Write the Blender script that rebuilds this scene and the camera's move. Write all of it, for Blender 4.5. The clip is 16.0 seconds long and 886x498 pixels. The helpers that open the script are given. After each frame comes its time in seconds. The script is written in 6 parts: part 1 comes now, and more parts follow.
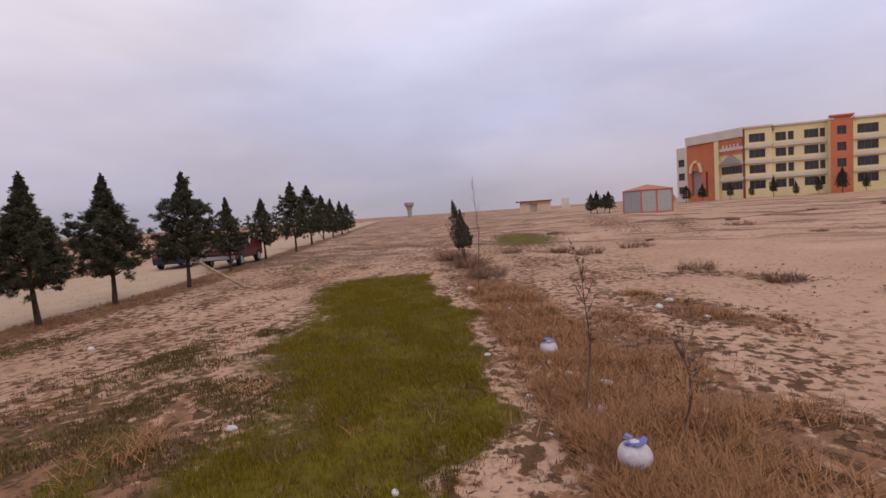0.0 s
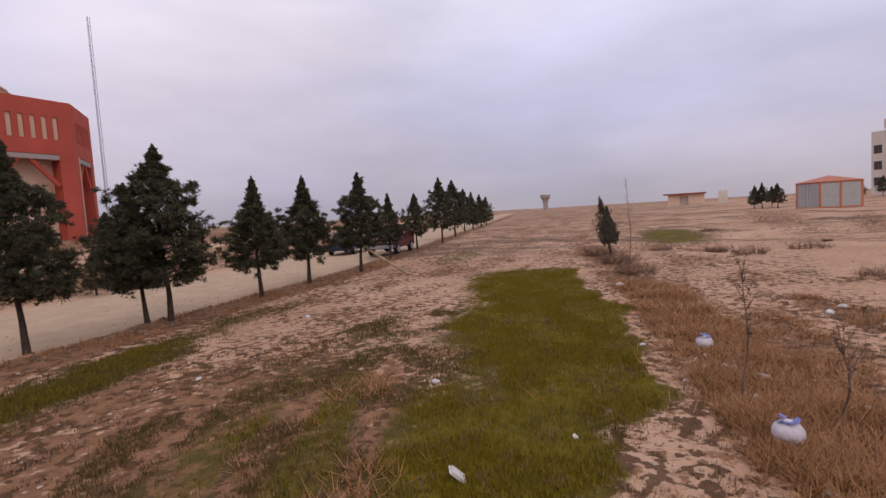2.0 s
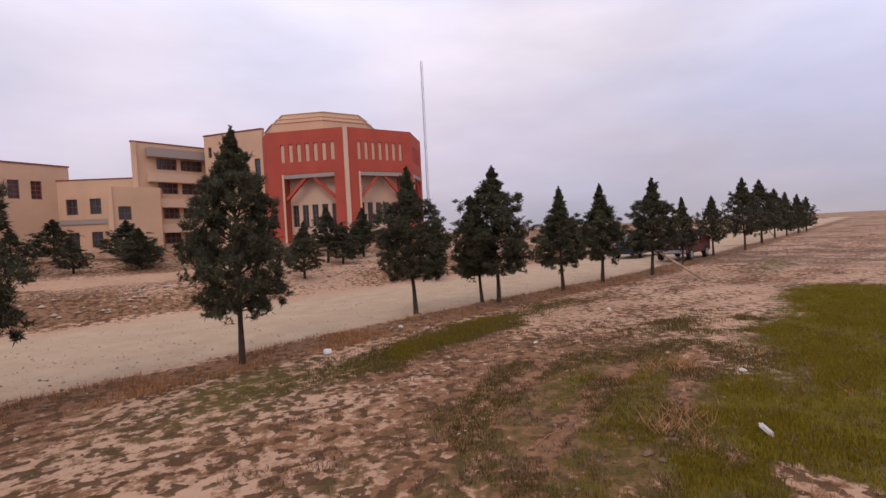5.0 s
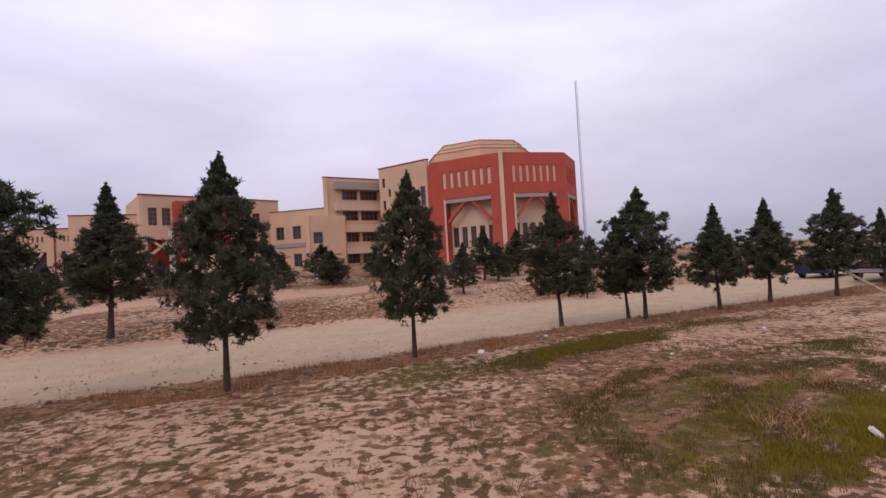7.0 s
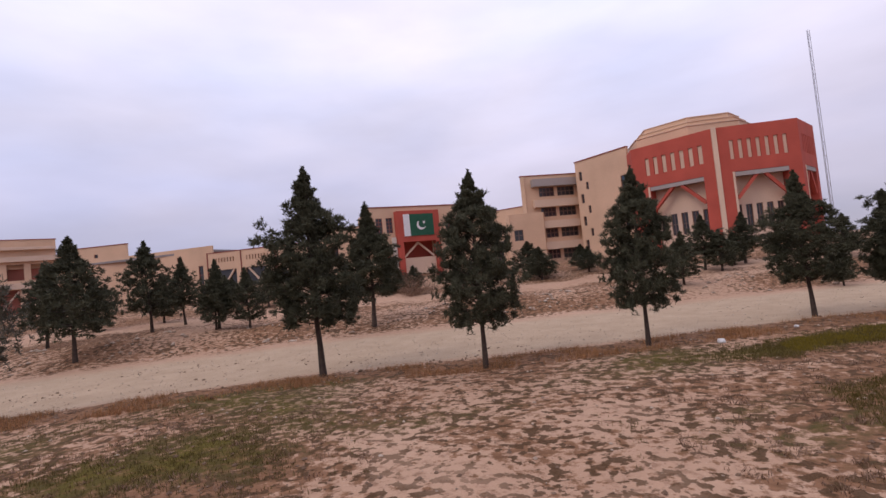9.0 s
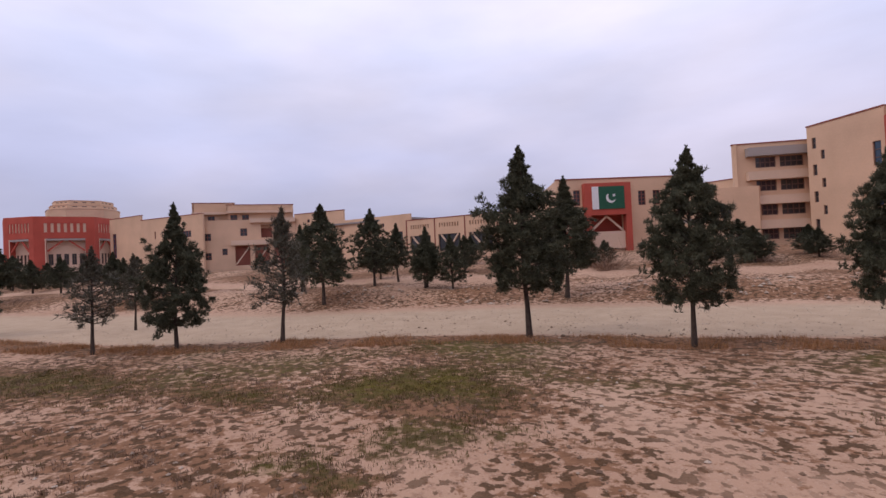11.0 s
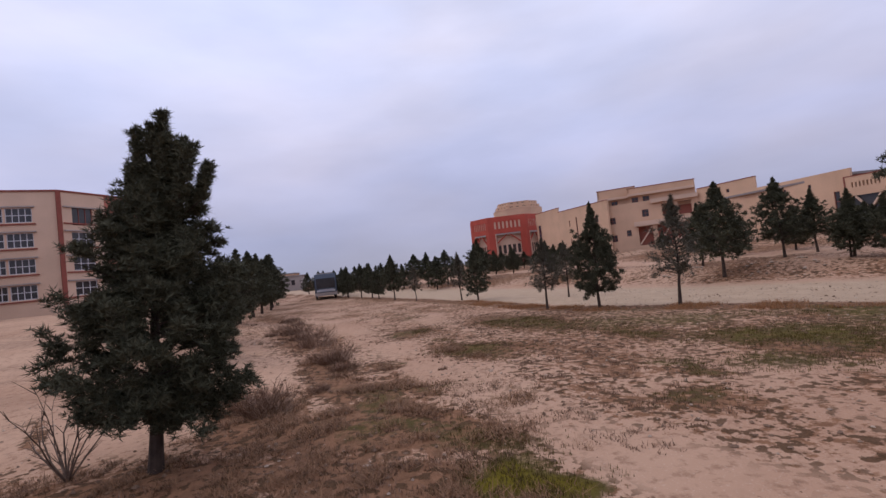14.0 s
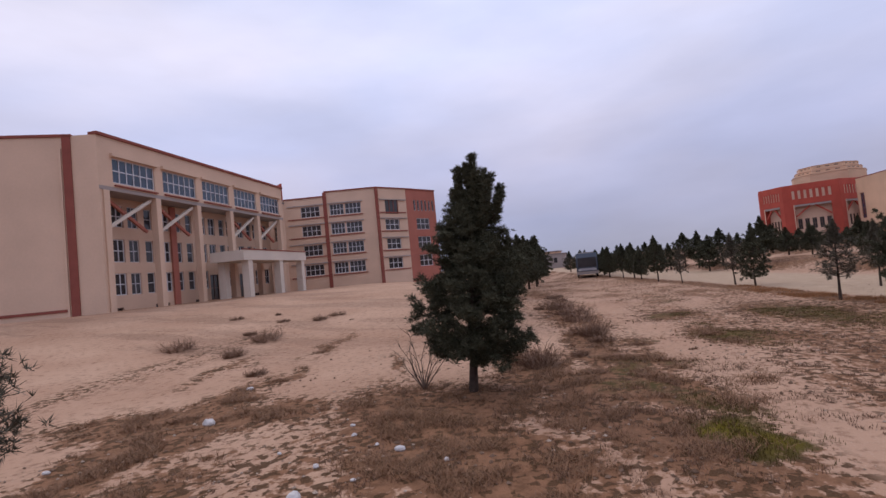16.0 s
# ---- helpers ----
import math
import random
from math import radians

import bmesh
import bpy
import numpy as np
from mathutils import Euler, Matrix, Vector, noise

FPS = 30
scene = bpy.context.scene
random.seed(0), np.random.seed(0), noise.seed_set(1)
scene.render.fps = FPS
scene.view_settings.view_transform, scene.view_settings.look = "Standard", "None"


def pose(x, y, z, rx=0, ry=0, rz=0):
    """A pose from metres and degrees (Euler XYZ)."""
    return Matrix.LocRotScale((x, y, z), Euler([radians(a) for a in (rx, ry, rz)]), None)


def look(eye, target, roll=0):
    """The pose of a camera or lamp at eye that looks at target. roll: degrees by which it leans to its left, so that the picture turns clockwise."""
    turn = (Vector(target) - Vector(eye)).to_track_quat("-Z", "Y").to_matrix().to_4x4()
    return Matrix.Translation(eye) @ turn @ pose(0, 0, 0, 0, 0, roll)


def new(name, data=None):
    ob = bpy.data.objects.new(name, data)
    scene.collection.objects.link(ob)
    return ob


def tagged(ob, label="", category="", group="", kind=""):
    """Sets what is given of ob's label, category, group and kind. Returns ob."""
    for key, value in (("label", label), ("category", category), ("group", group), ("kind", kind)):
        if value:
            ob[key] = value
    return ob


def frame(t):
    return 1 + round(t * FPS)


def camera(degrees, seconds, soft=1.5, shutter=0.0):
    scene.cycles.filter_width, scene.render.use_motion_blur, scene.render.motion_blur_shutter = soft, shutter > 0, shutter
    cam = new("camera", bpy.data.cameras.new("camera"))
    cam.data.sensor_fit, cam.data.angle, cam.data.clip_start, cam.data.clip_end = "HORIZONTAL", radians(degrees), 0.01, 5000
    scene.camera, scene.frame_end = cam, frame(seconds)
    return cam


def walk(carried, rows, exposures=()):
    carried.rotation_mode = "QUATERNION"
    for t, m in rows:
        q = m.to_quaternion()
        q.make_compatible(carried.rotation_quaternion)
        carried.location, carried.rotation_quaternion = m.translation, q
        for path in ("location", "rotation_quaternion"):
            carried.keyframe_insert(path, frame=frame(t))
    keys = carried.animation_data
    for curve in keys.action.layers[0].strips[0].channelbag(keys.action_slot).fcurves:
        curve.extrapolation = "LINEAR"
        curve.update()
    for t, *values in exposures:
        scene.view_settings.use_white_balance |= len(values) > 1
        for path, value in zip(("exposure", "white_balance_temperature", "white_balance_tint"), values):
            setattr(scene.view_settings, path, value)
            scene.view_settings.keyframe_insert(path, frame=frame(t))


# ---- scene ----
PATH = [  # seconds, x, y, z, heading, tilt, lean
    (0, 1.62, 4.23, 1.97, 68.43, -4.13, -3.85),
    (0.5, 1.29, 4.16, 1.98, 65.06, -4.17, -4.16),
    (1, 0.95, 4.14, 2.03, 61.19, -4.03, -4.02),
    (1.5, 0.60, 4.14, 2.10, 56.48, -3.51, -3.75),
    (2, 0.38, 4.12, 2.14, 52.93, -4.07, -3.36),
    (2.5, 0.13, 4.08, 2.21, 48.59, -5.08, -3.23),
    (3, -0.07, 4.10, 2.23, 45.84, -5.46, -3.09),
    (3.5, -0.37, 4.08, 2.23, 44.02, -5.12, -3.13),
    (4, -0.79, 3.84, 2.22, 37.84, -4.47, -3.22),
    (4.5, -1.21, 3.46, 2.21, 28.92, -3.54, -3.02),
    (7, -1.44, 1.37, 2.18, 3.66, 1.27, -3.33),
    (7.5, -1.59, 1.02, 2.19, -1.08, 1.90, -4.07),
    (8, -1.78, 0.69, 2.20, -5.83, 2.30, -4.39),
    (8.5, -2.00, 0.35, 2.22, -12.03, 2.47, -4.88),
    (8.7, -2.07, 0.22, 2.22, -14.80, 2.51, -5.43),
    (10.8, -2.39, -1.03, 2.26, -36.16, 1.02, -2.44),
    (11, -2.33, -1.20, 2.26, -39.19, 0.78, -2.64),
    (11.5, -1.92, -1.69, 2.24, -49.98, 1.67, -3.35),
    (12, -1.36, -2.06, 2.21, -59.78, 2.26, -5.28),
    (12.5, -0.66, -2.32, 2.17, -67.23, 2.80, -4.75),
    (13, 0.05, -2.59, 2.15, -73.82, 2.82, -5.08),
    (13.5, 0.76, -2.85, 2.14, -76.71, 2.19, -5.50),
    (14, 1.35, -3.01, 2.20, -83.84, 2.07, -6.19),
    (14.5, 1.94, -3.17, 2.26, -92.25, 2.47, -7.48),
    (15, 2.57, -3.18, 2.31, -99.51, 2.68, -5.96),
    (15.5, 3.16, -2.96, 2.35, -105.98, 2.81, -5.37),
    (16, 3.75, -2.60, 2.42, -113.68, 2.53, -5.52),
]
cam = camera(83.88, 16.0)


def aimed(x, y, z, heading, tilt, lean):
    a, b = radians(heading), radians(tilt)
    eye = Vector((x, y, z))
    ahead = Vector((math.sin(a) * math.cos(b), math.cos(a) * math.cos(b), math.sin(b)))
    return look(eye, eye + ahead, lean)


walk(cam, [(row[0], aimed(*row[1:])) for row in PATH], exposures=[(0.0, 0.05, 7450, 14.0), (2.5, 0.1, 7400, 14.0), (4.5, 0.2, 7500, 14.0), (7.5, 0.2, 7050, 14.0), (11.0, 0.15, 6850, 14.0), (13.5, 0.0, 6650, 12.5), (16.0, 0.0, 6700, 12.5)])

# ---- light: an overcast evening sky, brighter low in the west ----
world = bpy.data.worlds.new("overcast_sky")
scene.world = world
world.use_nodes = True
wt = world.node_tree
wt.nodes.clear()
w_out = wt.nodes.new("ShaderNodeOutputWorld")
w_bg = wt.nodes.new("ShaderNodeBackground")
w_geo = wt.nodes.new("ShaderNodeTexCoord")
w_sep = wt.nodes.new("ShaderNodeSeparateXYZ")
w_ramp = wt.nodes.new("ShaderNodeValToRGB")
w_noise = wt.nodes.new("ShaderNodeTexNoise")
w_map = wt.nodes.new("ShaderNodeMapping")
w_mix = wt.nodes.new("ShaderNodeMix")
w_mix.data_type = "RGBA"
wt.links.new(w_geo.outputs["Generated"], w_sep.inputs[0])
wt.links.new(w_sep.outputs["Z"], w_ramp.inputs[0])
r = w_ramp.color_ramp
r.elements[0].position, r.elements[0].color = 0.0, (0.33, 0.335, 0.43, 1)
r.elements[1].position, r.elements[1].color = 1.0, (0.74, 0.78, 0.96, 1)
for p, c in ((0.08, (0.37, 0.385, 0.53, 1)), (0.2, (0.48, 0.50, 0.69, 1)), (0.4, (0.62, 0.65, 0.86, 1))):
    e = r.elements.new(p)
    e.color = c
wt.links.new(w_geo.outputs["Generated"], w_map.inputs[0])
w_map.inputs["Scale"].default_value = (1.6, 1.6, 5.0)
wt.links.new(w_map.outputs[0], w_noise.inputs["Vector"])
w_noise.inputs["Scale"].default_value = 1.3
w_noise.inputs["Detail"].default_value = 5
w_noise.inputs["Roughness"].default_value = 0.5
w_cr = wt.nodes.new("ShaderNodeMapRange")
wt.links.new(w_noise.outputs["Fac"], w_cr.inputs["Value"])
w_cr.inputs["From Min"].default_value, w_cr.inputs["From Max"].default_value = 0.3, 0.7
w_cr.inputs["To Min"].default_value, w_cr.inputs["To Max"].default_value = 0.88, 1.14
w_mul = wt.nodes.new("ShaderNodeVectorMath")
w_mul.operation = "SCALE"
wt.links.new(w_ramp.outputs["Color"], w_mul.inputs[0])
wt.links.new(w_cr.outputs[0], w_mul.inputs["Scale"])
w_big = wt.nodes.new("ShaderNodeTexNoise")
w_big.inputs["Scale"].default_value, w_big.inputs["Detail"].default_value = 0.9, 3
wt.links.new(w_map.outputs[0], w_big.inputs["Vector"])
w_tone = wt.nodes.new("ShaderNodeMapRange")
w_tone.inputs["From Min"].default_value, w_tone.inputs["From Max"].default_value = 0.38, 0.64
wt.links.new(w_big.outputs["Fac"], w_tone.inputs["Value"])
w_mix.inputs["A"].default_value, w_mix.inputs["B"].default_value = (0.91, 0.955, 1.01, 1), (1.10, 1.06, 1.01, 1)
wt.links.new(w_tone.outputs[0], w_mix.inputs["Factor"])
w_tint = wt.nodes.new("ShaderNodeVectorMath")
w_tint.operation = "MULTIPLY"
wt.links.new(w_mul.outputs[0], w_tint.inputs[0])
wt.links.new(w_mix.outputs["Result"], w_tint.inputs[1])
wt.links.new(w_tint.outputs[0], w_bg.inputs["Color"])
w_bg.inputs["Strength"].default_value = 1.12
wt.links.new(w_bg.outputs[0], w_out.inputs["Surface"])

sun_data = bpy.data.lights.new("sun", "SUN")
sun_data.energy, sun_data.angle, sun_data.color = 0.6, radians(25), (1.0, 0.93, 0.86)
sun = new("sun", sun_data)
sun.matrix_world = look((0, 0, 50), (30, 45, 0))

# ---- materials ----


def mat(name, base, rough=0.85, vary=0.12, scale=3.0, bump=0.15, fine=40.0, metal=0.0, spec=0.3, tint=None):
    """A worn surface: broad stains, fine grain and relief."""
    m = bpy.data.materials.new(name)
    m.use_nodes = True
    t = m.node_tree
    b = t.nodes["Principled BSDF"]
    co = t.nodes.new("ShaderNodeTexCoord")
    n1 = t.nodes.new("ShaderNodeTexNoise")
    n1.inputs["Scale"].default_value, n1.inputs["Detail"].default_value = scale, 6
    n2 = t.nodes.new("ShaderNodeTexNoise")
    n2.inputs["Scale"].default_value, n2.inputs["Detail"].default_value = fine, 4
    t.links.new(co.outputs["Object"], n1.inputs["Vector"])
    t.links.new(co.outputs["Object"], n2.inputs["Vector"])
    mx = t.nodes.new("ShaderNodeMix")
    mx.data_type = "RGBA"
    other = tint or tuple(c * (1 - 2.2 * vary) for c in base)
    mx.inputs["A"].default_value, mx.inputs["B"].default_value = (*base, 1), (*other, 1)
    mr = t.nodes.new("ShaderNodeMapRange")
    mr.inputs["From Min"].default_value, mr.inputs["From Max"].default_value = 0.35, 0.7
    t.links.new(n1.outputs["Fac"], mr.inputs["Value"])
    t.links.new(mr.outputs[0], mx.inputs["Factor"])
    hs = t.nodes.new("ShaderNodeHueSaturation")
    m2 = t.nodes.new("ShaderNodeMapRange")
    m2.inputs["To Min"].default_value, m2.inputs["To Max"].default_value = 1 - vary, 1 + vary
    t.links.new(n2.outputs["Fac"], m2.inputs["Value"])
    t.links.new(m2.outputs[0], hs.inputs["Value"])
    t.links.new(mx.outputs["Result"], hs.inputs["Color"])
    t.links.new(hs.outputs[0], b.inputs["Base Color"])
    b.inputs["Roughness"].default_value, b.inputs["Metallic"].default_value = rough, metal
    b.inputs["Specular IOR Level"].default_value = spec
    if bump:
        bp = t.nodes.new("ShaderNodeBump")
        bp.inputs["Strength"].default_value, bp.inputs["Distance"].default_value = bump, 0.02
        t.links.new(n2.outputs["Fac"], bp.inputs["Height"])
        t.links.new(bp.outputs[0], b.inputs["Normal"])
    return m


M_TAN = mat("tan_render", (0.66, 0.43, 0.29), vary=0.08, scale=0.25, fine=6, bump=0.05)
M_TAN2 = mat("pale_render", (0.66, 0.47, 0.35), vary=0.06, scale=0.3, fine=6, bump=0.05)
# Grey render; on the control tower it stands in for distance haze.
M_GREYR = mat("grey_render_and_haze", (0.36, 0.31, 0.29), vary=0.06, scale=0.3, fine=6, bump=0.05)
M_CREAM = mat("cream_render", (0.80, 0.66, 0.36), vary=0.06, scale=0.2, fine=5, bump=0.05)
M_WHITE = mat("white_render", (0.66, 0.58, 0.50), vary=0.06, scale=0.3, fine=5, bump=0.05)
M_RED = mat("red_brick_facing", (0.47, 0.088, 0.06), vary=0.1, scale=0.4, fine=12, bump=0.1)
M_ORANGE = mat("orange_facing", (0.60, 0.185, 0.095), vary=0.08, scale=0.4, fine=8, bump=0.05)
M_DULLRED = mat("dull_red_render", (0.42, 0.15, 0.11), vary=0.08, scale=0.4, fine=8, bump=0.05)
M_TRIM = mat("brown_red_trim", (0.27, 0.08, 0.06), vary=0.08, scale=1, fine=20, bump=0.03)
M_GLASS = mat("dark_window_glass", (0.048, 0.046, 0.05), rough=0.12, vary=0.2, scale=0.7, bump=0.0, spec=0.5)
M_BLUEGLASS = mat("blue_window_glass", (0.03, 0.06, 0.10), rough=0.1, vary=0.2, scale=0.7, bump=0.0, spec=0.6)
M_FRAME = mat("white_window_frame", (0.62, 0.62, 0.66), rough=0.5, vary=0.04, bump=0.0)
M_DARKFRAME = mat("brown_window_frame", (0.16, 0.09, 0.07), rough=0.5, vary=0.04, bump=0.0)
M_ROOF = mat("grey_roof", (0.30, 0.26, 0.25), vary=0.1, scale=0.5)
M_BARK = mat("pine_bark", (0.075, 0.05, 0.038), vary=0.25, scale=9, fine=60, bump=0.6)
M_STEEL = mat("galvanised_steel", (0.42, 0.42, 0.45), rough=0.45, metal=0.7, vary=0.06)
M_RUBBER = mat("tyre_rubber", (0.02, 0.02, 0.02), rough=0.8)
M_WOOD = mat("pale_timber", (0.42, 0.30, 0.19), vary=0.2, scale=6, fine=50)


def leaf_mat(name, a, b, rough=0.6):
    m = bpy.data.materials.new(name)
    m.use_nodes = True
    t = m.node_tree
    p = t.nodes["Principled BSDF"]
    g = t.nodes.new("ShaderNodeNewGeometry")
    mx = t.nodes.new("ShaderNodeMix")
    mx.data_type = "RGBA"
    mx.inputs["A"].default_value, mx.inputs["B"].default_value = (*a, 1), (*b, 1)
    t.links.new(g.outputs["Random Per Island"], mx.inputs["Factor"])
    t.links.new(mx.outputs["Result"], p.inputs["Base Color"])
    p.inputs["Roughness"].default_value = rough
    p.inputs["Specular IOR Level"].default_value = 0.25
    return m


M_NEEDLE = leaf_mat("pine_needles", (0.044, 0.047, 0.028), (0.094, 0.090, 0.052), 0.75)
M_NEEDLE_B = leaf_mat("dusty_pine_needles", (0.065, 0.062, 0.042), (0.12, 0.10, 0.07))
M_GRASS = leaf_mat("green_grass", (0.122, 0.089, 0.006), (0.255, 0.180, 0.012))
M_GRASS_DRY = leaf_mat("olive_turf", (0.072, 0.052, 0.012), (0.145, 0.102, 0.028))
M_STRAW = leaf_mat("dry_straw", (0.20, 0.088, 0.034), (0.43, 0.21, 0.09))
M_DEADG = leaf_mat("dead_brown_grass", (0.15, 0.075, 0.040), (0.32, 0.17, 0.088))
M_SCRUB = leaf_mat("grey_brown_scrub", (0.13, 0.072, 0.046), (0.25, 0.145, 0.092))

# ---- mesh helpers ----


def link(name, bm, material, parent=None):
    me = bpy.data.meshes.new(name)
    bm.to_mesh(me)
    bm.free()
    for m in (material if isinstance(material, (list, tuple)) else [material]):
        me.materials.append(m)
    ob = new(name, me)
    if parent is not None:
        ob.parent = parent
    return ob


def part(name, bm, material, parent, label=""):
    ob = link(name, bm, material, parent)
    if label:
        tagged(ob, label)
    return ob


def empty(name, x=0, y=0, z=0, turn=0):
    ob = new(name)
    ob.matrix_basis = pose(x, y, z, 0, 0, turn)
    return ob


def add_box(bm, x0, y0, z0, x1, y1, z1, mi=0):
    v = [bm.verts.new(p) for p in ((x0, y0, z0), (x1, y0, z0), (x1, y1, z0), (x0, y1, z0),
                                   (x0, y0, z1), (x1, y0, z1), (x1, y1, z1), (x0, y1, z1))]
    for q in ((0, 3, 2, 1), (4, 5, 6, 7), (0, 1, 5, 4), (1, 2, 6, 5), (2, 3, 7, 6), (3, 0, 4, 7)):
        bm.faces.new([v[i] for i in q]).material_index = mi


def box(x0, y0, z0, x1, y1, z1):
    bm = bmesh.new()
    add_box(bm, x0, y0, z0, x1, y1, z1)
    return bm


def add_prism(bm, pts, z0, z1):
    """An upright prism over a ground outline given anticlockwise."""
    lo = [bm.verts.new((x, y, z0)) for x, y in pts]
    hi = [bm.verts.new((x, y, z1)) for x, y in pts]
    n = len(pts)
    bm.faces.new(hi)
    bm.faces.new(lo[::-1])
    for i in range(n):
        bm.faces.new((lo[i], lo[(i + 1) % n], hi[(i + 1) % n], hi[i]))


def add_tube(bm, path, radii, sides=7, cap=True):
    """A tapered tube along a list of points."""
    rings = []
    for i, p in enumerate(path):
        p = Vector(p)
        d = (Vector(path[min(i + 1, len(path) - 1)]) - Vector(path[max(i - 1, 0)])).normalized()
        a = d.orthogonal().normalized()
        b = d.cross(a)
        rings.append([bm.verts.new(p + radii[i] * (a * math.cos(k * 2 * math.pi / sides) + b * math.sin(k * 2 * math.pi / sides)))
                      for k in range(sides)])
    for r0, r1 in zip(rings, rings[1:]):
        for k in range(sides):
            bm.faces.new((r0[k], r0[(k + 1) % sides], r1[(k + 1) % sides], r1[k]))
    if cap:
        bm.faces.new(rings[0][::-1])
        bm.faces.new(rings[-1])


def at(az, d):
    return d * math.sin(radians(az)), d * math.cos(radians(az))

# ---- the ground ----
# Line of the roadside pines: the gravel road runs along its far side.
LINE = [(-400.0, -125.0), (-52.8, -7.9), (-33.6, -1.1), (-18.7, 3.6), (-9.0, 10.0), (-1.5, 12.8), (5.6, 15.8), (14.4, 19.2), (30.8, 27.3), (59.0, 41.5), (400.0, 215.0)]


def smooth(a, b, x):
    t = min(1.0, max(0.0, (x - a) / (b - a)))
    return t * t * (3 - 2 * t)


def offset(x, y):
    """Signed distance from the line of pines, positive towards the road."""
    best, sign = 1e9, 1
    for (ax, ay), (bx, by) in zip(LINE, LINE[1:]):
        dx, dy = bx - ax, by - ay
        t = min(1, max(0, ((x - ax) * dx + (y - ay) * dy) / (dx * dx + dy * dy)))
        px, py = x - ax - t * dx, y - ay - t * dy
        d = math.hypot(px, py)
        if d < best:
            best, sign = d, 1 if dx * py - dy * px > 0 else -1
    return best * sign


def gz(x, y):
    """Height of the ground."""
    d = math.hypot(x, y)
    az = math.degrees(math.atan2(x, y))
    o = offset(x, y)
    z = 0.10 * noise.noise((x * 0.12, y * 0.12, 3.0)) * smooth(2, 12, d)
    z += 0.035 * noise.noise((x * 0.9, y * 0.9, 7.0)) + 0.012 * noise.noise((x * 3.1, y * 3.1, 1.0))
    road = smooth(0.6, 1.5, o) * (1 - smooth(7.4, 8.2, o))
    z = z * (1 - 0.75 * road) - 0.06 * road
    bank = 0.62 + 0.2 * noise.noise((x * 0.2, y * 0.2, 11.0)) + 0.16 * noise.noise((x * 0.7, y * 0.7, 5.0))
    z += bank * smooth(8.2, 11.5, o) * smooth(-75, -45, x)
    z += 1.2 * smooth(11, 34, o)
    if az > 45:
        z += (0.45 * smooth(24, 64, d) + 0.5 * smooth(64, 108, d)) * smooth(66, 86, az) * (1 - smooth(150, 175, az))
    if az < -96 or az > 150:
        a = az if az < 0 else az - 360
        z += 1.7 * smooth(12, 42, d) * (1 - smooth(-128, -104, a)) * (1 - 0.6 * smooth(62, 78, d))
    rough = smooth(14, 30, d) * (1 - smooth(150, 300, d)) * (1 - smooth(0, 3, o)) * smooth(30, 45, az) * (1 - smooth(110, 130, az))
    z += rough * (0.16 * noise.noise((x * 0.35, y * 0.35, 2.0)) + 0.10 * noise.noise((x * 0.8, y * 0.8, 9.0)))
    return z


# Patches of turf and of dead growth: centre, half lengths, turn, strength.
GREEN = [(2.0, 6.6, 3.0, 1.6, 30, 0.62), (3.4, 8.4, 4.2, 1.9, 36, 0.6), (0.4, 7.2, 2.6, 1.8, 30, 0.55), (-3.6, -1.8, 0.95, 0.6, 66, 1.0), (-5.9, -3.1, 1.2, 0.6, 80, 0.62), (-5.3, 1.2, 0.7, 0.6, 50, 0.6), (-6.5, 2.0, 0.7, 0.5, 46, 0.62), (-6.6, 3.6, 1.2, 1.0, 45, 0.62), (-8.0, 5.3, 2.4, 1.2, 14, 0.68), (-11.3, -0.9, 1.6, 1.2, 35, 0.6), (-15.4, 1.4, 4.2, 1.5, 20, 0.62), (-11.0, 3.2, 1.9, 1.0, 20, 0.6), (-8.2, -3.5, 1.6, 0.6, 61, 0.58), (-16.1, -2.7, 1.2, 1.2, 50, 0.6), (-10.7, -3.4, 0.6, 0.7, 60, 0.6),
         (1.1, 7.8, 3.0, 1.1, 36, 0.55), (8.8, 7.7, 4.4, 1.3, 40, 0.95), (3.3, 8.1, 3.2, 1.8, 36, 0.72), (6.1, 10.1, 3.4, 0.8, 36, 0.5), (2.5, 5.9, 1.2, 1.0, 30, 0.9), (7.5, 7.7, 5.2, 2.0, 38, 1.0), (4.1, 6.4, 2.4, 1.5, 35, 1.0), (12.9, 10.6, 4.6, 2.1, 36, 1.0), (15.3, 10.8, 2.4, 1.5, 20, 0.8), (33.1, 11.2, 9, 2.4, 20, 0.9), (20.6, 18.3, 7.0, 1.2, 30, 0.6),
         (2.5, 12.5, 4.4, 0.8, 27, 0.9), (6.5, 14.6, 2.4, 0.6, 27, 0.6), (-8.4, 5.3, 2.6, 1.5, 60, 0.72), (-7.2, 2.1, 0.9, 0.5, 20, 0.6), (-16.0, 1.1, 2.6, 0.7, 30, 0.65), (-5.9, 3.9, 1.0, 0.8, 40, 0.5),
         (-3.3, -1.9, 0.9, 0.5, 30, 0.85), (-7.3, -3.5, 1.2, 0.6, 20, 0.6), (-4.9, -2.2, 1.4, 0.6, 40, 0.6), (-11.7, -1.2, 2.2, 0.6, 15, 0.65), (-22.2, -2.7, 4.0, 0.6, 18, 0.5), (-11.3, 6.6, 2.6, 0.6, 35, 0.5), (4.1, 10.2, 1.6, 0.4, 40, 0.5)]
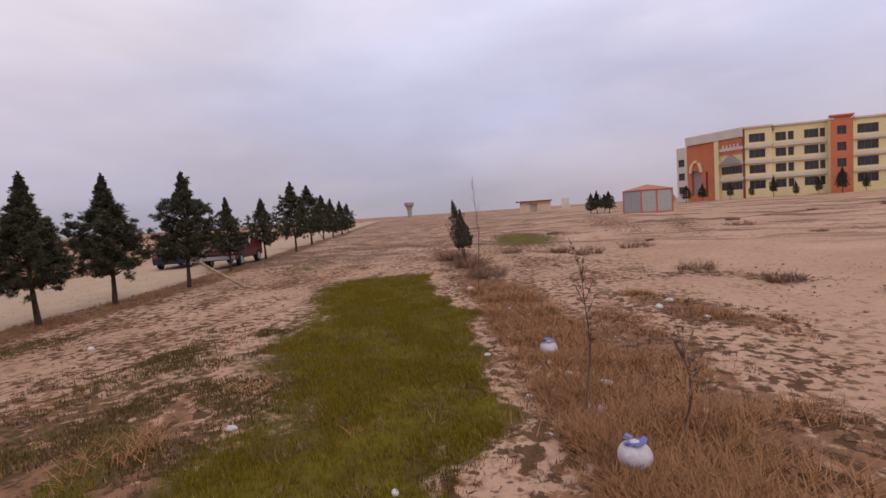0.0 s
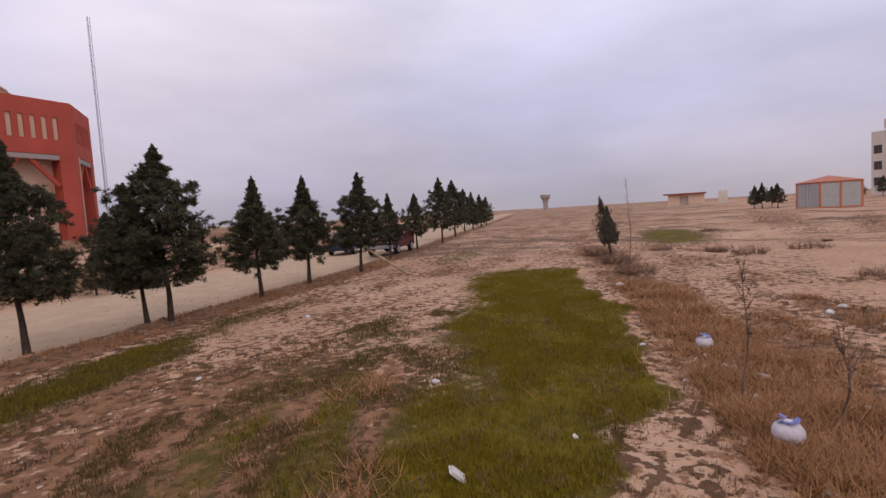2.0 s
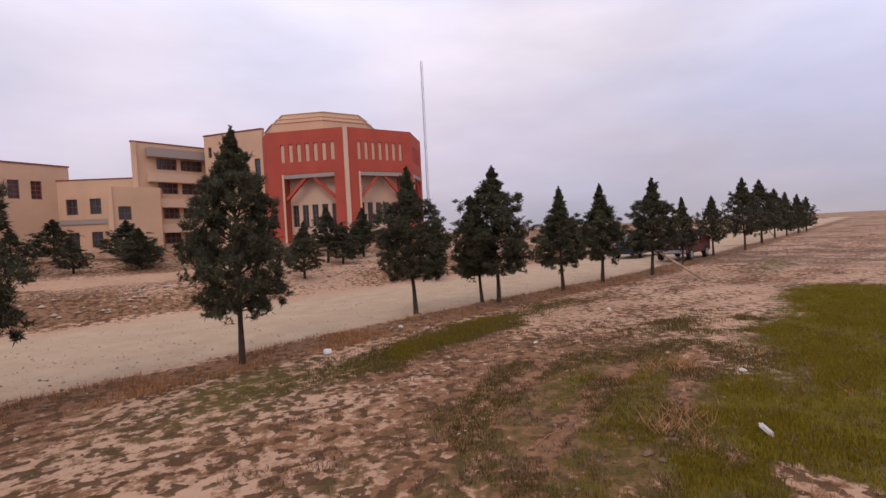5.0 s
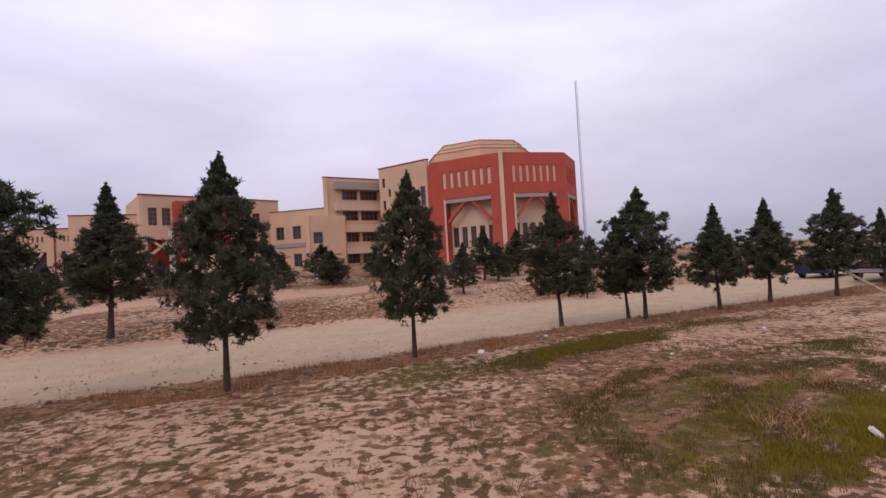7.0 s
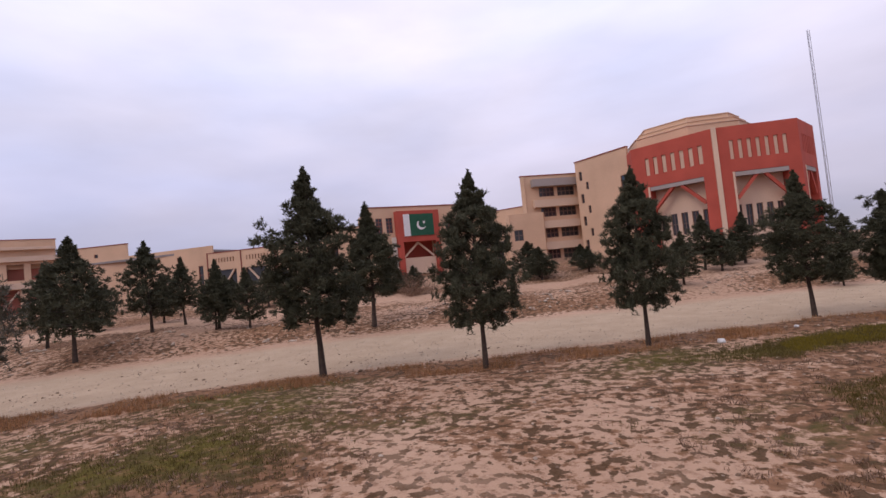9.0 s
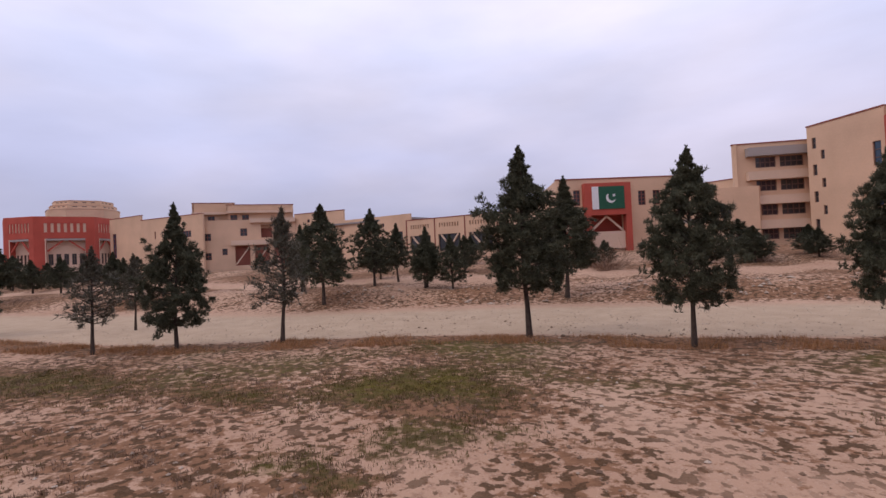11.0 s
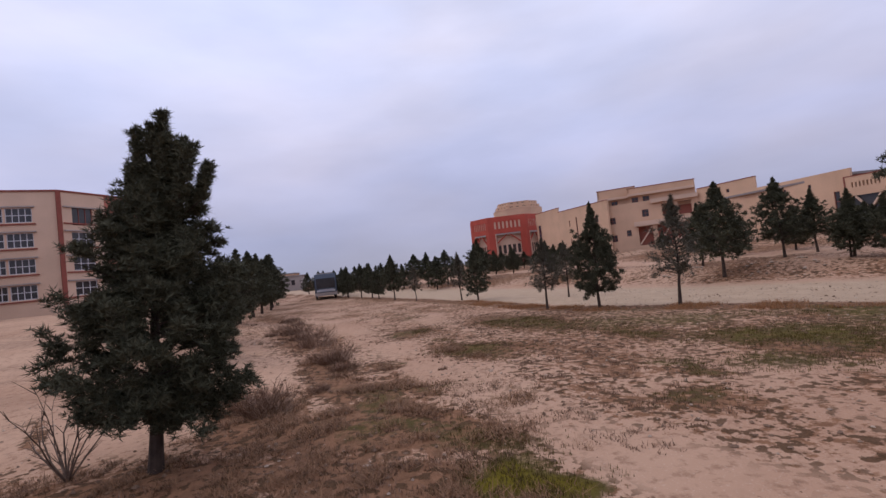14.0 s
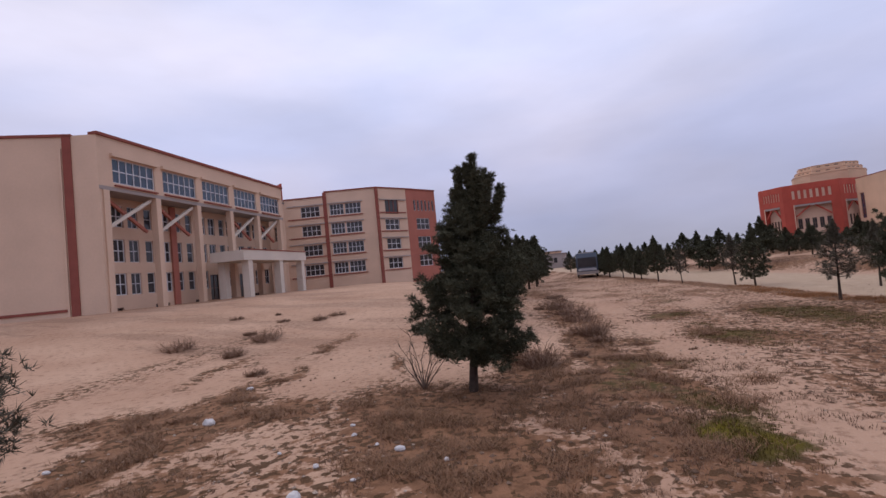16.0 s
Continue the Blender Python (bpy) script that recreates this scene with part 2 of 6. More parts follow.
DEAD = [(2.6, 8.0, 5.0, 2.6, 36, 0.8), (-6.0, -0.6, 3.0, 1.5, 20, 0.62), (-9.0, 1.0, 3.0, 1.4, 20, 0.6), (-1.6, -11.0, 2.6, 0.7, 25, 1.0), (-6.1, -3.6, 1.8, 0.9, 85, 1.0), (-4.6, -4.2, 1.1, 0.8, 65, 0.85), (-4.3, -6.3, 2.1, 1.7, 100, 1.0), (-2.9, -11.2, 3.2, 1.2, 111, 1.0), (-8.3, -3.7, 2.2, 0.8, 61, 0.95), (-11.3, -0.9, 1.8, 1.5, 35, 0.85), (-15.7, 1.4, 5.0, 2.2, 18, 0.8), (-11.0, 3.2, 2.2, 1.4, 20, 0.8), (-5.2, 1.2, 0.9, 0.8, 55, 0.8), (-6.6, 1.9, 0.9, 0.7, 46, 0.8), (-7.8, 4.8, 3.0, 1.8, 20, 0.8), (-16.1, -2.7, 1.6, 1.7, 55, 0.8), (-10.7, -3.4, 0.7, 0.9, 60, 0.8),
        (-2.4, -5.4, 3.4, 1.6, 50, 1.0), (-6.0, -3.0, 2.4, 1.2, 40, 0.95), (-3.5, -3.0, 2.2, 1.0, 45, 0.95), (-7.8, -5.8, 2.6, 0.9, 20, 0.9), (-8.9, -4.4, 2.2, 0.8, 20, 0.85), (-2.3, -10.9, 4.4, 1.0, 20, 1.0), (-0.3, -8.5, 1.6, 0.8, 30, 0.8), (-6.4, -11.9, 1.6, 0.3, 15, 0.8), (-10.8, -13.6, 2.6, 0.4, 15, 0.7), (-8.0, -9.3, 1.4, 0.3, 30, 0.7), (-7.2, -14.9, 3.0, 0.4, 15, 0.6),
        (7.0, 4.0, 2.6, 1.2, 30, 0.8), (9.0, 4.2, 2.4, 0.9, 30, 0.7), (4.8, 3.4, 1.8, 0.8, 30, 0.7), (8.4, 5.5, 3.0, 0.7, 34, 0.75),
        (-3.6, -6.7, 3.2, 1.7, 40, 0.95), (-1.8, -10.9, 3.0, 0.8, 22, 1.0), (-6.0, -4.7, 2.2, 1.0, 55, 0.8), (2.5, 9.2, 5.0, 2.4, 34, 0.72), (-0.1, 8.1, 2.6, 2.0, 30, 0.5), (6.9, 3.9, 3.0, 1.3, 30, 0.62), (10.0, 5.8, 3.4, 1.0, 32, 0.7), (11.3, 3.4, 2.6, 0.7, 40, 0.85), (14.5, 8.2, 5.0, 0.9, 30, 0.8), (21.0, 11.3, 8, 1.2, 28, 0.8), (15.1, 2.0, 2.4, 0.5, 70, 0.6), (5.5, 2.6, 1.6, 0.8, 20, 0.7),
        (-1.9, -11.2, 2.6, 0.6, 20, 1.0), (-4.0, -9.6, 1.2, 0.4, 60, 0.9), (-3.2, -6.5, 2.2, 1.0, 30, 1.0), (-1.6, -5.8, 1.4, 0.8, 30, 0.8), (-5.4, -4.2, 1.6, 0.8, 70, 0.75), (-11.5, -4.9, 2.6, 0.8, 15, 0.9), (-17.5, -6.8, 3.6, 0.9, 15, 0.9), (-30.0, -10.6, 6, 1.0, 18, 0.8),
        (-8.7, -3.1, 2.0, 0.7, 20, 0.6), (-2.7, -2.4, 1.2, 0.6, 30, 0.8), (4.6, 10.5, 5.0, 1.9, 34, 0.42), (1.3, 9.8, 4.0, 1.5, 34, 0.36), (-8.3, 6.2, 4.0, 2.0, 45, 0.5), (-5.2, 2.4, 3.0, 2.0, 40, 0.30), (-8.7, 0.2, 3.6, 1.4, 15, 0.38), (6.1, 7.1, 5.4, 3.0, 36, 0.4), (-13.7, 2.2, 4, 1.4, 30, 0.45),
        (-9.2, -17.8, 8, 1.0, 10, 0.35), (-3.0, -16.6, 6, 0.7, 20, 0.4), (50.1, 6.9, 24, 2.5, 10, 0.5), (39.9, 1.2, 14, 1.4, 0, 0.5), (69.5, -12.2, 20, 3.0, 80, 0.5)]


def patch(rows, x, y):
    s = 0.0
    e = 0.32 + 0.015 * math.hypot(x, y)
    x, y = (x + e * noise.noise((x * 0.7, y * 0.7, 21.0)) + 0.28 * noise.noise((x * 2.1, y * 2.1, 22.0)),
            y + e * noise.noise((x * 0.7, y * 0.7, 31.0)) + 0.28 * noise.noise((x * 2.1, y * 2.1, 32.0)))
    for cx, cy, a, b, turn, k in rows:
        u = x - cx
        v = y - cy
        if abs(u) > 3 * a or abs(v) > 3 * a:
            continue
        c, n = math.cos(radians(turn)), math.sin(radians(turn))
        p, q = (u * c + v * n) / a, (v * c - u * n) / b
        s = max(s, k * (1 - smooth(0.25, 1.45, math.sqrt(p * p + q * q))))
    return s


def turf(x, y):
    """Turf cover, with a crisp edge along the litter strip."""
    g = patch(GREEN, x, y)
    if -1.0 < x < 9.0 and 4.0 < y < 12.0 and g < 0.85:
        # bare wheel streaks through the thin turf
        u, v = 0.81 * x + 0.59 * y, 0.81 * y - 0.59 * x
        g *= 1 - 0.5 * smooth(0.1, 0.3, noise.noise((v * 1.9, u * 0.16, 51.0)))
    if 2.0 < x < 17.0 and y < 11.0:
        edge = 5.35 + 0.12 * max(0.0, x - 4.5) + 0.26 * max(0.0, x - 6.5) + 0.18 * max(0.0, x - 9.0)
        side = y - edge + 0.75 * noise.noise((x * 0.9, y * 0.9, 41.0)) + 0.4 * noise.noise((x * 2.6, y * 2.6, 42.0))
        g *= smooth(-0.12, 0.12, side)
        if x > 4.0:
            g = max(g, 0.9 * smooth(0.0, 0.2, side) * (1 - smooth(1.4, 2.6, y - edge)) * (1 - smooth(13.5, 15.5, x)))
    return g


def strip(x, y):
    """The litter strip beside the turf: 1 along its middle."""
    d = y - (4.25 + 0.46 * (x - 5.3))
    return smooth(-1.5, -0.7, d) * (1 - smooth(0.15, 0.55, d)) * smooth(2.6, 3.6, x) * (1 - smooth(12.0, 14.5, x)) * (1 - 0.55 * smooth(6.4, 8.5, x))


def masks(x, y):
    o = offset(x, y)
    g = turf(x, y)
    d = max(patch(DEAD, x, y), 0.85 * smooth(-1.1, -0.3, o) * (1 - smooth(0.4, 1.1, o)), (0.55 + 0.5 * noise.noise((x * 0.22, y * 0.22, 8.0))) * smooth(8.0, 8.8, o) * (1 - smooth(60, 90, o)) * (1 - 0.8 * smooth(14.5, 15.5, o) * (1 - smooth(18.5, 19.5, o))))
    r = math.hypot(x, y)
    az = math.degrees(math.atan2(x, y))
    lot = max(1 - smooth(-125, -108, az) if az < -60 else 0.0, smooth(68, 84, az) * (1 - smooth(140, 160, az)))
    d = max(d, 0.8 * strip(x, y))
    if o < 0:
        d = max(d, (0.38 + 0.24 * noise.noise((x * 0.22, y * 0.34, 4.0)) + 0.42 * noise.noise((x * 0.5 + y * 0.2, y * 0.8 - x * 0.3, 14.0))) * (1 - 0.75 * lot * smooth(7, 11, r)))
        band = smooth(-5.5, -3.6, o) * smooth(-24, -16, x) * (1 - smooth(-2, 3, x))
        d = max(d, band * (0.48 + 0.3 * noise.noise((x * 0.5, y * 0.5, 6.0))))
        g = max(g, band * (0.42 + 0.5 * noise.noise((x * 0.35, y * 0.35, 1.5))))
    trail = abs(y + 0.6 - 0.28 * (x + 4)) if -26 < x < -2 else 9.0
    d *= 0.35 + 0.65 * smooth(0.35, 1.1, trail)
    track = smooth(0.7, 1.3, o) * (1 - smooth(7.2, 8.2, o))
    return g, d * (1 - track), track, smooth(18, 34, r) * (1 - smooth(0, 4, o)) if az > 30 else 0.35 * lot * smooth(12, 20, r)


def build_ground():
    rings = [0.0]
    s = 0.35
    while s < 4200:
        rings.append(s)
        s *= 1.032 if s < 60 else 1.07
    seg = 460
    verts, faces, ga, da, ta = [(0, 0, gz(0, 0))], [], [0.0], [0.4], [0.0]
    fa = [0.0]
    for d in rings[1:]:
        for k in range(seg):
            x, y = at(k * 360 / seg, d)
            verts.append((x, y, gz(x, y)))
            m = masks(x, y) if d < 300 else (0.0, 0.35, 0.0, 0.8 if k < seg / 2 else 0.2)
            ga.append(m[0])
            da.append(m[1])
            ta.append(m[2])
            fa.append(m[3])
    for k in range(seg):
        faces.append((0, 1 + (k + 1) % seg, 1 + k))
    for i in range(len(rings) - 2):
        a, b = 1 + i * seg, 1 + (i + 1) * seg
        for k in range(seg):
            faces.append((a + k, a + (k + 1) % seg, b + (k + 1) % seg, b + k))
    me = bpy.data.meshes.new("ground")
    me.from_pydata(verts, [], faces)
    for nm, vals in (("turf", ga), ("dead", da), ("track", ta), ("furrow", fa)):
        me.attributes.new(nm, "FLOAT", "POINT").data.foreach_set("value", vals)
    me.polygons.foreach_set("use_smooth", [True] * len(faces))
    m = bpy.data.materials.new("sandy_ground")
    m.use_nodes = True
    t = m.node_tree
    b = t.nodes["Principled BSDF"]
    b.inputs["Roughness"].default_value = 0.95
    b.inputs["Specular IOR Level"].default_value = 0.15
    co = t.nodes.new("ShaderNodeTexCoord")

    def nz(scale, detail=6, rough=0.55):
        n = t.nodes.new("ShaderNodeTexNoise")
        n.inputs["Scale"].default_value, n.inputs["Detail"].default_value, n.inputs["Roughness"].default_value = scale, detail, rough
        t.links.new(co.outputs["Object"], n.inputs["Vector"])
        return n.outputs["Fac"]

    def rng(v, a, b_, c=0.0, d=1.0):
        n = t.nodes.new("ShaderNodeMapRange")
        n.inputs["From Min"].default_value, n.inputs["From Max"].default_value = a, b_
        n.inputs["To Min"].default_value, n.inputs["To Max"].default_value = c, d
        t.links.new(v, n.inputs["Value"])
        return n.outputs[0]

    def mth(op, a, b_):
        n = t.nodes.new("ShaderNodeMath")
        n.operation = op
        for i, v in enumerate((a, b_)):
            if isinstance(v, (int, float)):
                n.inputs[i].default_value = v
            else:
                t.links.new(v, n.inputs[i])
        return n.outputs[0]

    def mix(f, a, b_):
        n = t.nodes.new("ShaderNodeMix")
        n.data_type = "RGBA"
        if isinstance(f, (int, float)):
            n.inputs["Factor"].default_value = f
        else:
            t.links.new(f, n.inputs["Factor"])
        for nm, v in (("A", a), ("B", b_)):
            if isinstance(v, tuple):
                n.inputs[nm].default_value = (*v, 1)
            else:
                t.links.new(v, n.inputs[nm])
        return n.outputs["Result"]

    def attr(nm):
        n = t.nodes.new("ShaderNodeAttribute")
        n.attribute_name = nm
        return n.outputs["Fac"]

    broad, mid, fine, grit = nz(0.22), nz(1.3), nz(5.5, 8, 0.62), nz(38, 3)
    clump = nz(4.6, 8, 0.68)
    sand = mix(rng(broad, 0.35, 0.65), (0.49, 0.308, 0.207), (0.40, 0.232, 0.149))
    sand = mix(rng(fine, 0.52, 0.68, 0, 0.75), sand, (0.23, 0.122, 0.075))
    sand = mix(rng(grit, 0.60, 0.72, 0, 0.6), sand, (0.58, 0.44, 0.34))
    gravel = mix(rng(mid, 0.3, 0.7), (0.46, 0.33, 0.225), (0.38, 0.265, 0.175))
    gravel = mix(rng(grit, 0.56, 0.7, 0, 0.7), gravel, (0.52, 0.41, 0.32))
    col = mix(attr("track"), sand, gravel)
    dead_f = mth("MULTIPLY", attr("dead"), 1.0)
    dead_f = rng(mth("ADD", dead_f, mth("MULTIPLY", mth("SUBTRACT", clump, 0.5), 2.1)), 0.42, 0.56, 0, 0.92)
    deadc = mix(rng(fine, 0.4, 0.65), (0.235, 0.112, 0.058), (0.135, 0.064, 0.031))
    col = mix(dead_f, col, deadc)
    tuss = mth("MULTIPLY", rng(mth("ADD", mth("MULTIPLY", nz(6.0, 4, 0.5), 0.7), mth("MULTIPLY", mid, 0.3)), 0.525, 0.55, 0, 0.92), rng(attr("dead"), 0.10, 0.36))
    col = mix(tuss, col, mix(rng(grit, 0.4, 0.6), (0.105, 0.052, 0.026), (0.066, 0.036, 0.015)))
    mp = t.nodes.new("ShaderNodeMapping")
    mp.inputs["Scale"].default_value = (0.42, 0.075, 1.0)
    t.links.new(co.outputs["Object"], mp.inputs["Vector"])
    fn = t.nodes.new("ShaderNodeTexNoise")
    fn.inputs["Scale"].default_value, fn.inputs["Detail"].default_value, fn.inputs["Roughness"].default_value = 1.0, 7, 0.62
    t.links.new(mp.outputs[0], fn.inputs["Vector"])
    col = mix(mth("MULTIPLY", rng(mth("ADD", mth("MULTIPLY", fn.outputs["Fac"], 0.75), mth("MULTIPLY", clump, 0.25)), 0.515, 0.56, 0, 0.85), attr("furrow")), col, mix(rng(fine, 0.4, 0.65), (0.16, 0.09, 0.062), (0.095, 0.058, 0.04)))
    green_f = rng(mth("ADD", attr("turf"), mth("MULTIPLY", mth("SUBTRACT", clump, 0.5), 1.5)), 0.38, 0.72)
    greenc = mix(rng(mid, 0.4, 0.65), (0.135, 0.103, 0.007), (0.078, 0.054, 0.009))
    greenc = mix(rng(attr("turf"), 0.45, 0.95), (0.082, 0.060, 0.022), greenc)
    greenc = mix(rng(fine, 0.5, 0.7, 0, 0.7), greenc, (0.07, 0.045, 0.018))
    col = mix(green_f, col, greenc)
    t.links.new(col, b.inputs["Base Color"])
    bp = t.nodes.new("ShaderNodeBump")
    bp.inputs["Strength"].default_value, bp.inputs["Distance"].default_value = 0.6, 0.05
    t.links.new(mth("ADD", mth("ADD", fine, mth("MULTIPLY", grit, 0.35)), mth("MULTIPLY", tuss, 0.5)), bp.inputs["Height"])
    t.links.new(bp.outputs[0], b.inputs["Normal"])
    me.materials.append(m)
    tagged(new("ground", me), "dry sandy ground with turf patches and a gravel road", "ground", kind="structure")


build_ground()

# ---- buildings ----


def thing(name, x, y, z, label, category, group="", turn=0):
    return tagged(empty(name, x, y, z, turn), label, category, group)


def local(ob, parent):
    """Keep a mesh that is written in world metres where it is, under its parent."""
    ob.matrix_basis = parent.matrix_basis.inverted()
    return ob


BARS = {}


def window_meshes(w, h, cols, rows, frame_m, glass_m, depth):
    key = (round(w, 2), round(h, 2), cols, rows, frame_m.name, glass_m.name)
    if key not in BARS:
        b = 0.06 if w < 1.6 else 0.08
        bm = bmesh.new()
        us = [x for i in range(cols + 1) for x in ((w - b) * i / cols, (w - b) * i / cols + b)]
        vs = [x for i in range(rows + 1) for x in ((h - b) * i / rows, (h - b) * i / rows + b)]
        for i in range(len(us) - 1):
            for j in range(len(vs) - 1):
                if i % 2 == 0 or j % 2 == 0:
                    add_box(bm, us[i], -0.05, vs[j], us[i + 1], 0.05, vs[j + 1])
        bmesh.ops.remove_doubles(bm, verts=bm.verts, dist=0.0005)
        fr = bpy.data.meshes.new("window_frame")
        bm.to_mesh(fr)
        bm.free()
        fr.materials.append(frame_m)
        bm = box(0.02, -0.012, 0.02, w - 0.02, 0.012, h - 0.02)
        gl = bpy.data.meshes.new("pane")
        bm.to_mesh(gl)
        bm.free()
        gl.materials.append(glass_m)
        BARS[key] = (fr, gl)
    return BARS[key]


def facade(parent, p, q, z0, z1, wins, m, th=0.35, name="wall", label=""):
    """An upright wall from p to q, seen from its outside left to right, with real openings.
    wins: rows of (u0, u1, lo, hi, cols, rows, frame, glass); with no cols the opening stays bare."""
    px, py = p
    L = math.hypot(q[0] - px, q[1] - py)
    turn = math.degrees(math.atan2(q[1] - py, q[0] - px))
    us = sorted({0.0, L, *[min(L, max(0, w[0])) for w in wins], *[min(L, max(0, w[1])) for w in wins]})
    zs = sorted({z0, z1, *[w[2] for w in wins], *[w[3] for w in wins]})
    bm = bmesh.new()
    for lo, hi in zip(zs, zs[1:]):
        for u0, u1 in zip(us, us[1:]):
            if not any(w[0] < (u0 + u1) / 2 < w[1] and w[2] < (lo + hi) / 2 < w[3] for w in wins):
                add_box(bm, u0, 0, lo, u1, th, hi)
    bmesh.ops.remove_doubles(bm, verts=bm.verts, dist=0.0005)
    base = parent.matrix_basis.inverted() @ pose(px, py, 0, 0, 0, turn)
    wall = part(name, bm, m, parent, label)
    wall.matrix_basis = base
    for w in wins:
        if len(w) > 4 and w[4]:
            fr, gl = window_meshes(w[1] - w[0], w[3] - w[2], w[4], w[5], w[6], w[7], th)
            win = new("window", fr)
            win.parent = parent
            win.matrix_basis = base @ pose(w[0], min(0.16, th * 0.5), w[2])
            pane = new("pane", gl)
            pane.parent = win
            pane.matrix_basis = pose(0, 0.01, 0)
    return base


def slab(parent, pts, z0, z1, m, name="roof", label=""):
    bm = bmesh.new()
    add_prism(bm, pts, z0, z1)
    return local(part(name, bm, m, parent, label), parent)


def wbox(parent, base, u0, n0, z0, u1, n1, z1, m, name, label=""):
    """A block in a wall's own frame: along it, out of it (negative is outside), up."""
    ob = part(name, box(u0, n0, z0, u1, n1, z1), m, parent, label)
    ob.matrix_basis = base
    return ob


def bar(parent, base, a, b, size, m, name="brace", label=""):
    bm = bmesh.new()
    add_tube(bm, [a, b], [size, size], sides=4)
    ob = part(name, bm, m, parent, label)
    ob.matrix_basis = base
    return ob


def grid(u0, u1, n, w, lo, hi, cols, rows, f=None, g=None):
    """n openings of width w at even steps between u0 and u1."""
    out = []
    for i in range(n):
        c = u0 + (u1 - u0) * (i + 0.5) / n
        out.append((c - w / 2, c + w / 2, lo, hi, cols, rows, f or M_DARKFRAME, g or M_GLASS))
    return out


def dist2(p, q):
    return math.hypot(q[0] - p[0], q[1] - p[1])


def inner(pts, k):
    cx = sum(p[0] for p in pts) / len(pts)
    cy = sum(p[1] for p in pts) / len(pts)
    return [(cx + (x - cx) * k, cy + (y - cy) * k) for x, y in pts]


def octagon_hall(pts, z0, z1, shown, label, corner=None, shift=(0, 0), rise=1.0):
    """A red hall on an octagonal outline (clockwise from its left corner), portals in the faces listed."""
    H = z1 - z0
    cx, cy = sum(p[0] for p in pts) / 8, sum(p[1] for p in pts) / 8
    hall = thing("octagonal_hall", cx, cy, z0, label, "building", "octagonal halls")
    for i in range(8):
        p, q = pts[i], pts[(i + 1) % 8]
        L = dist2(p, q)
        if i in shown:
            a, b = 0.2 * L, 0.84 * L
            wins = [(a, b, z0 + 0.03 * H, z0 + 0.64 * H)]
            for k in range(7):
                u = 0.17 * L + (0.68 * L) * k / 6.4
                wins.append((u, u + 0.05 * L, z0 + 0.74 * H, z0 + 0.89 * H))
            base = facade(hall, p, q, z0, z1, wins, M_RED, th=1.1)
            # pale set-back wall with five tall windows
            for k in range(7):
                u = 0.17 * L + (0.68 * L) * k / 6.4
                wbox(hall, base, u + 0.004, 0.12, z0 + 0.74 * H + 0.004, u + 0.05 * L - 0.004, 0.3, z0 + 0.89 * H - 0.004, M_TAN2, "slot_panel")
            n = 5
            w = (b - a) / n
            lo, hi = z0 + 0.2 * H, z0 + 0.385 * H
            c, s = (q[0] - p[0]) / L, (q[1] - p[1]) / L
            nx, ny = -s, c
            pb = (p[0] + c * a + nx * 1.12, p[1] + s * a + ny * 1.12)
            qb = (p[0] + c * b + nx * 1.12, p[1] + s * b + ny * 1.12)
            facade(hall, pb, qb, z0, z0 + 0.66 * H, [((k + 0.18) * w, (k + 0.8) * w, lo, hi, 2, 2, M_DARKFRAME, M_GLASS) for k in range(n)], M_TAN2, th=0.3, name="set_back_wall")
            wbox(hall, base, a, 0.02, z0 + 0.605 * H, b, 1.0, z0 + 0.637 * H, M_GREYR, "lintel", "grey concrete lintel")
            mid = (a + b) / 2
            for e, sgn in ((a, 1), (b, -1)):
                bar(hall, base, (e + sgn * 0.1, 0.25, z0 + 0.43 * H), (mid - sgn * 0.25, 0.25, z0 + 0.62 * H), 0.2, M_RED, label="red diagonal brace")
            wbox(hall, base, a - 0.22, -0.03, z0 + 0.1, a - 0.03, 0.05, z0 + 0.64 * H, M_TAN2, "pale_jamb")
        else:
            facade(hall, p, q, z0, z1, [], M_RED, th=0.5)
    slab(hall, inner(pts, 0.93), z1 - 0.9, z1 - 0.5, M_ROOF)
    # pale stepped roof lantern
    for k, (f, lo, hi) in enumerate(((0.66, -0.5, 1.1), (0.60, 1.1, 1.6), (0.54, 1.6, 2.15))):
        ring = [(x + shift[0], y + shift[1]) for x, y in inner(pts, f)]
        lo, hi = lo * rise, hi * rise
        slab(hall, [(x, y) for x, y in ring][::-1], z1 + lo, z1 + hi, M_TAN, "roof_tier", "pale rendered stepped roof tier")
        slab(hall, [(x, y) for x, y in inner(ring, 1.015)][::-1], z1 + hi, z1 + hi + 0.06, M_TAN2, "coping")
        for i in (shown if k > 0 and corner is None else ()):
            p, q = ring[i], ring[(i + 1) % 8]
            L = dist2(p, q)
            base = hall.matrix_basis.inverted() @ pose(p[0], p[1], 0, 0, 0, math.degrees(math.atan2(q[1] - p[1], q[0] - p[0])))
            for j in range(3):
                u = L * (0.14 + 0.28 * j)
                wbox(hall, base, u, -0.02, z1 + hi - 0.42, u + 0.13 * L, 0.1, z1 + hi - 0.28, M_GLASS, "roof_slot", "dark roof slot")
    if corner is not None:
        x, y = pts[corner]
        bm = bmesh.new()
        add_prism(bm, [(x - 0.2, y - 0.12), (x + 0.2, y - 0.12), (x + 0.2, y + 0.1), (x - 0.2, y + 0.1)], z0, z1 + 0.05)
        local(part("corner_strip", bm, M_TAN2, hall, "pale rendered corner strip"), hall)
    return hall


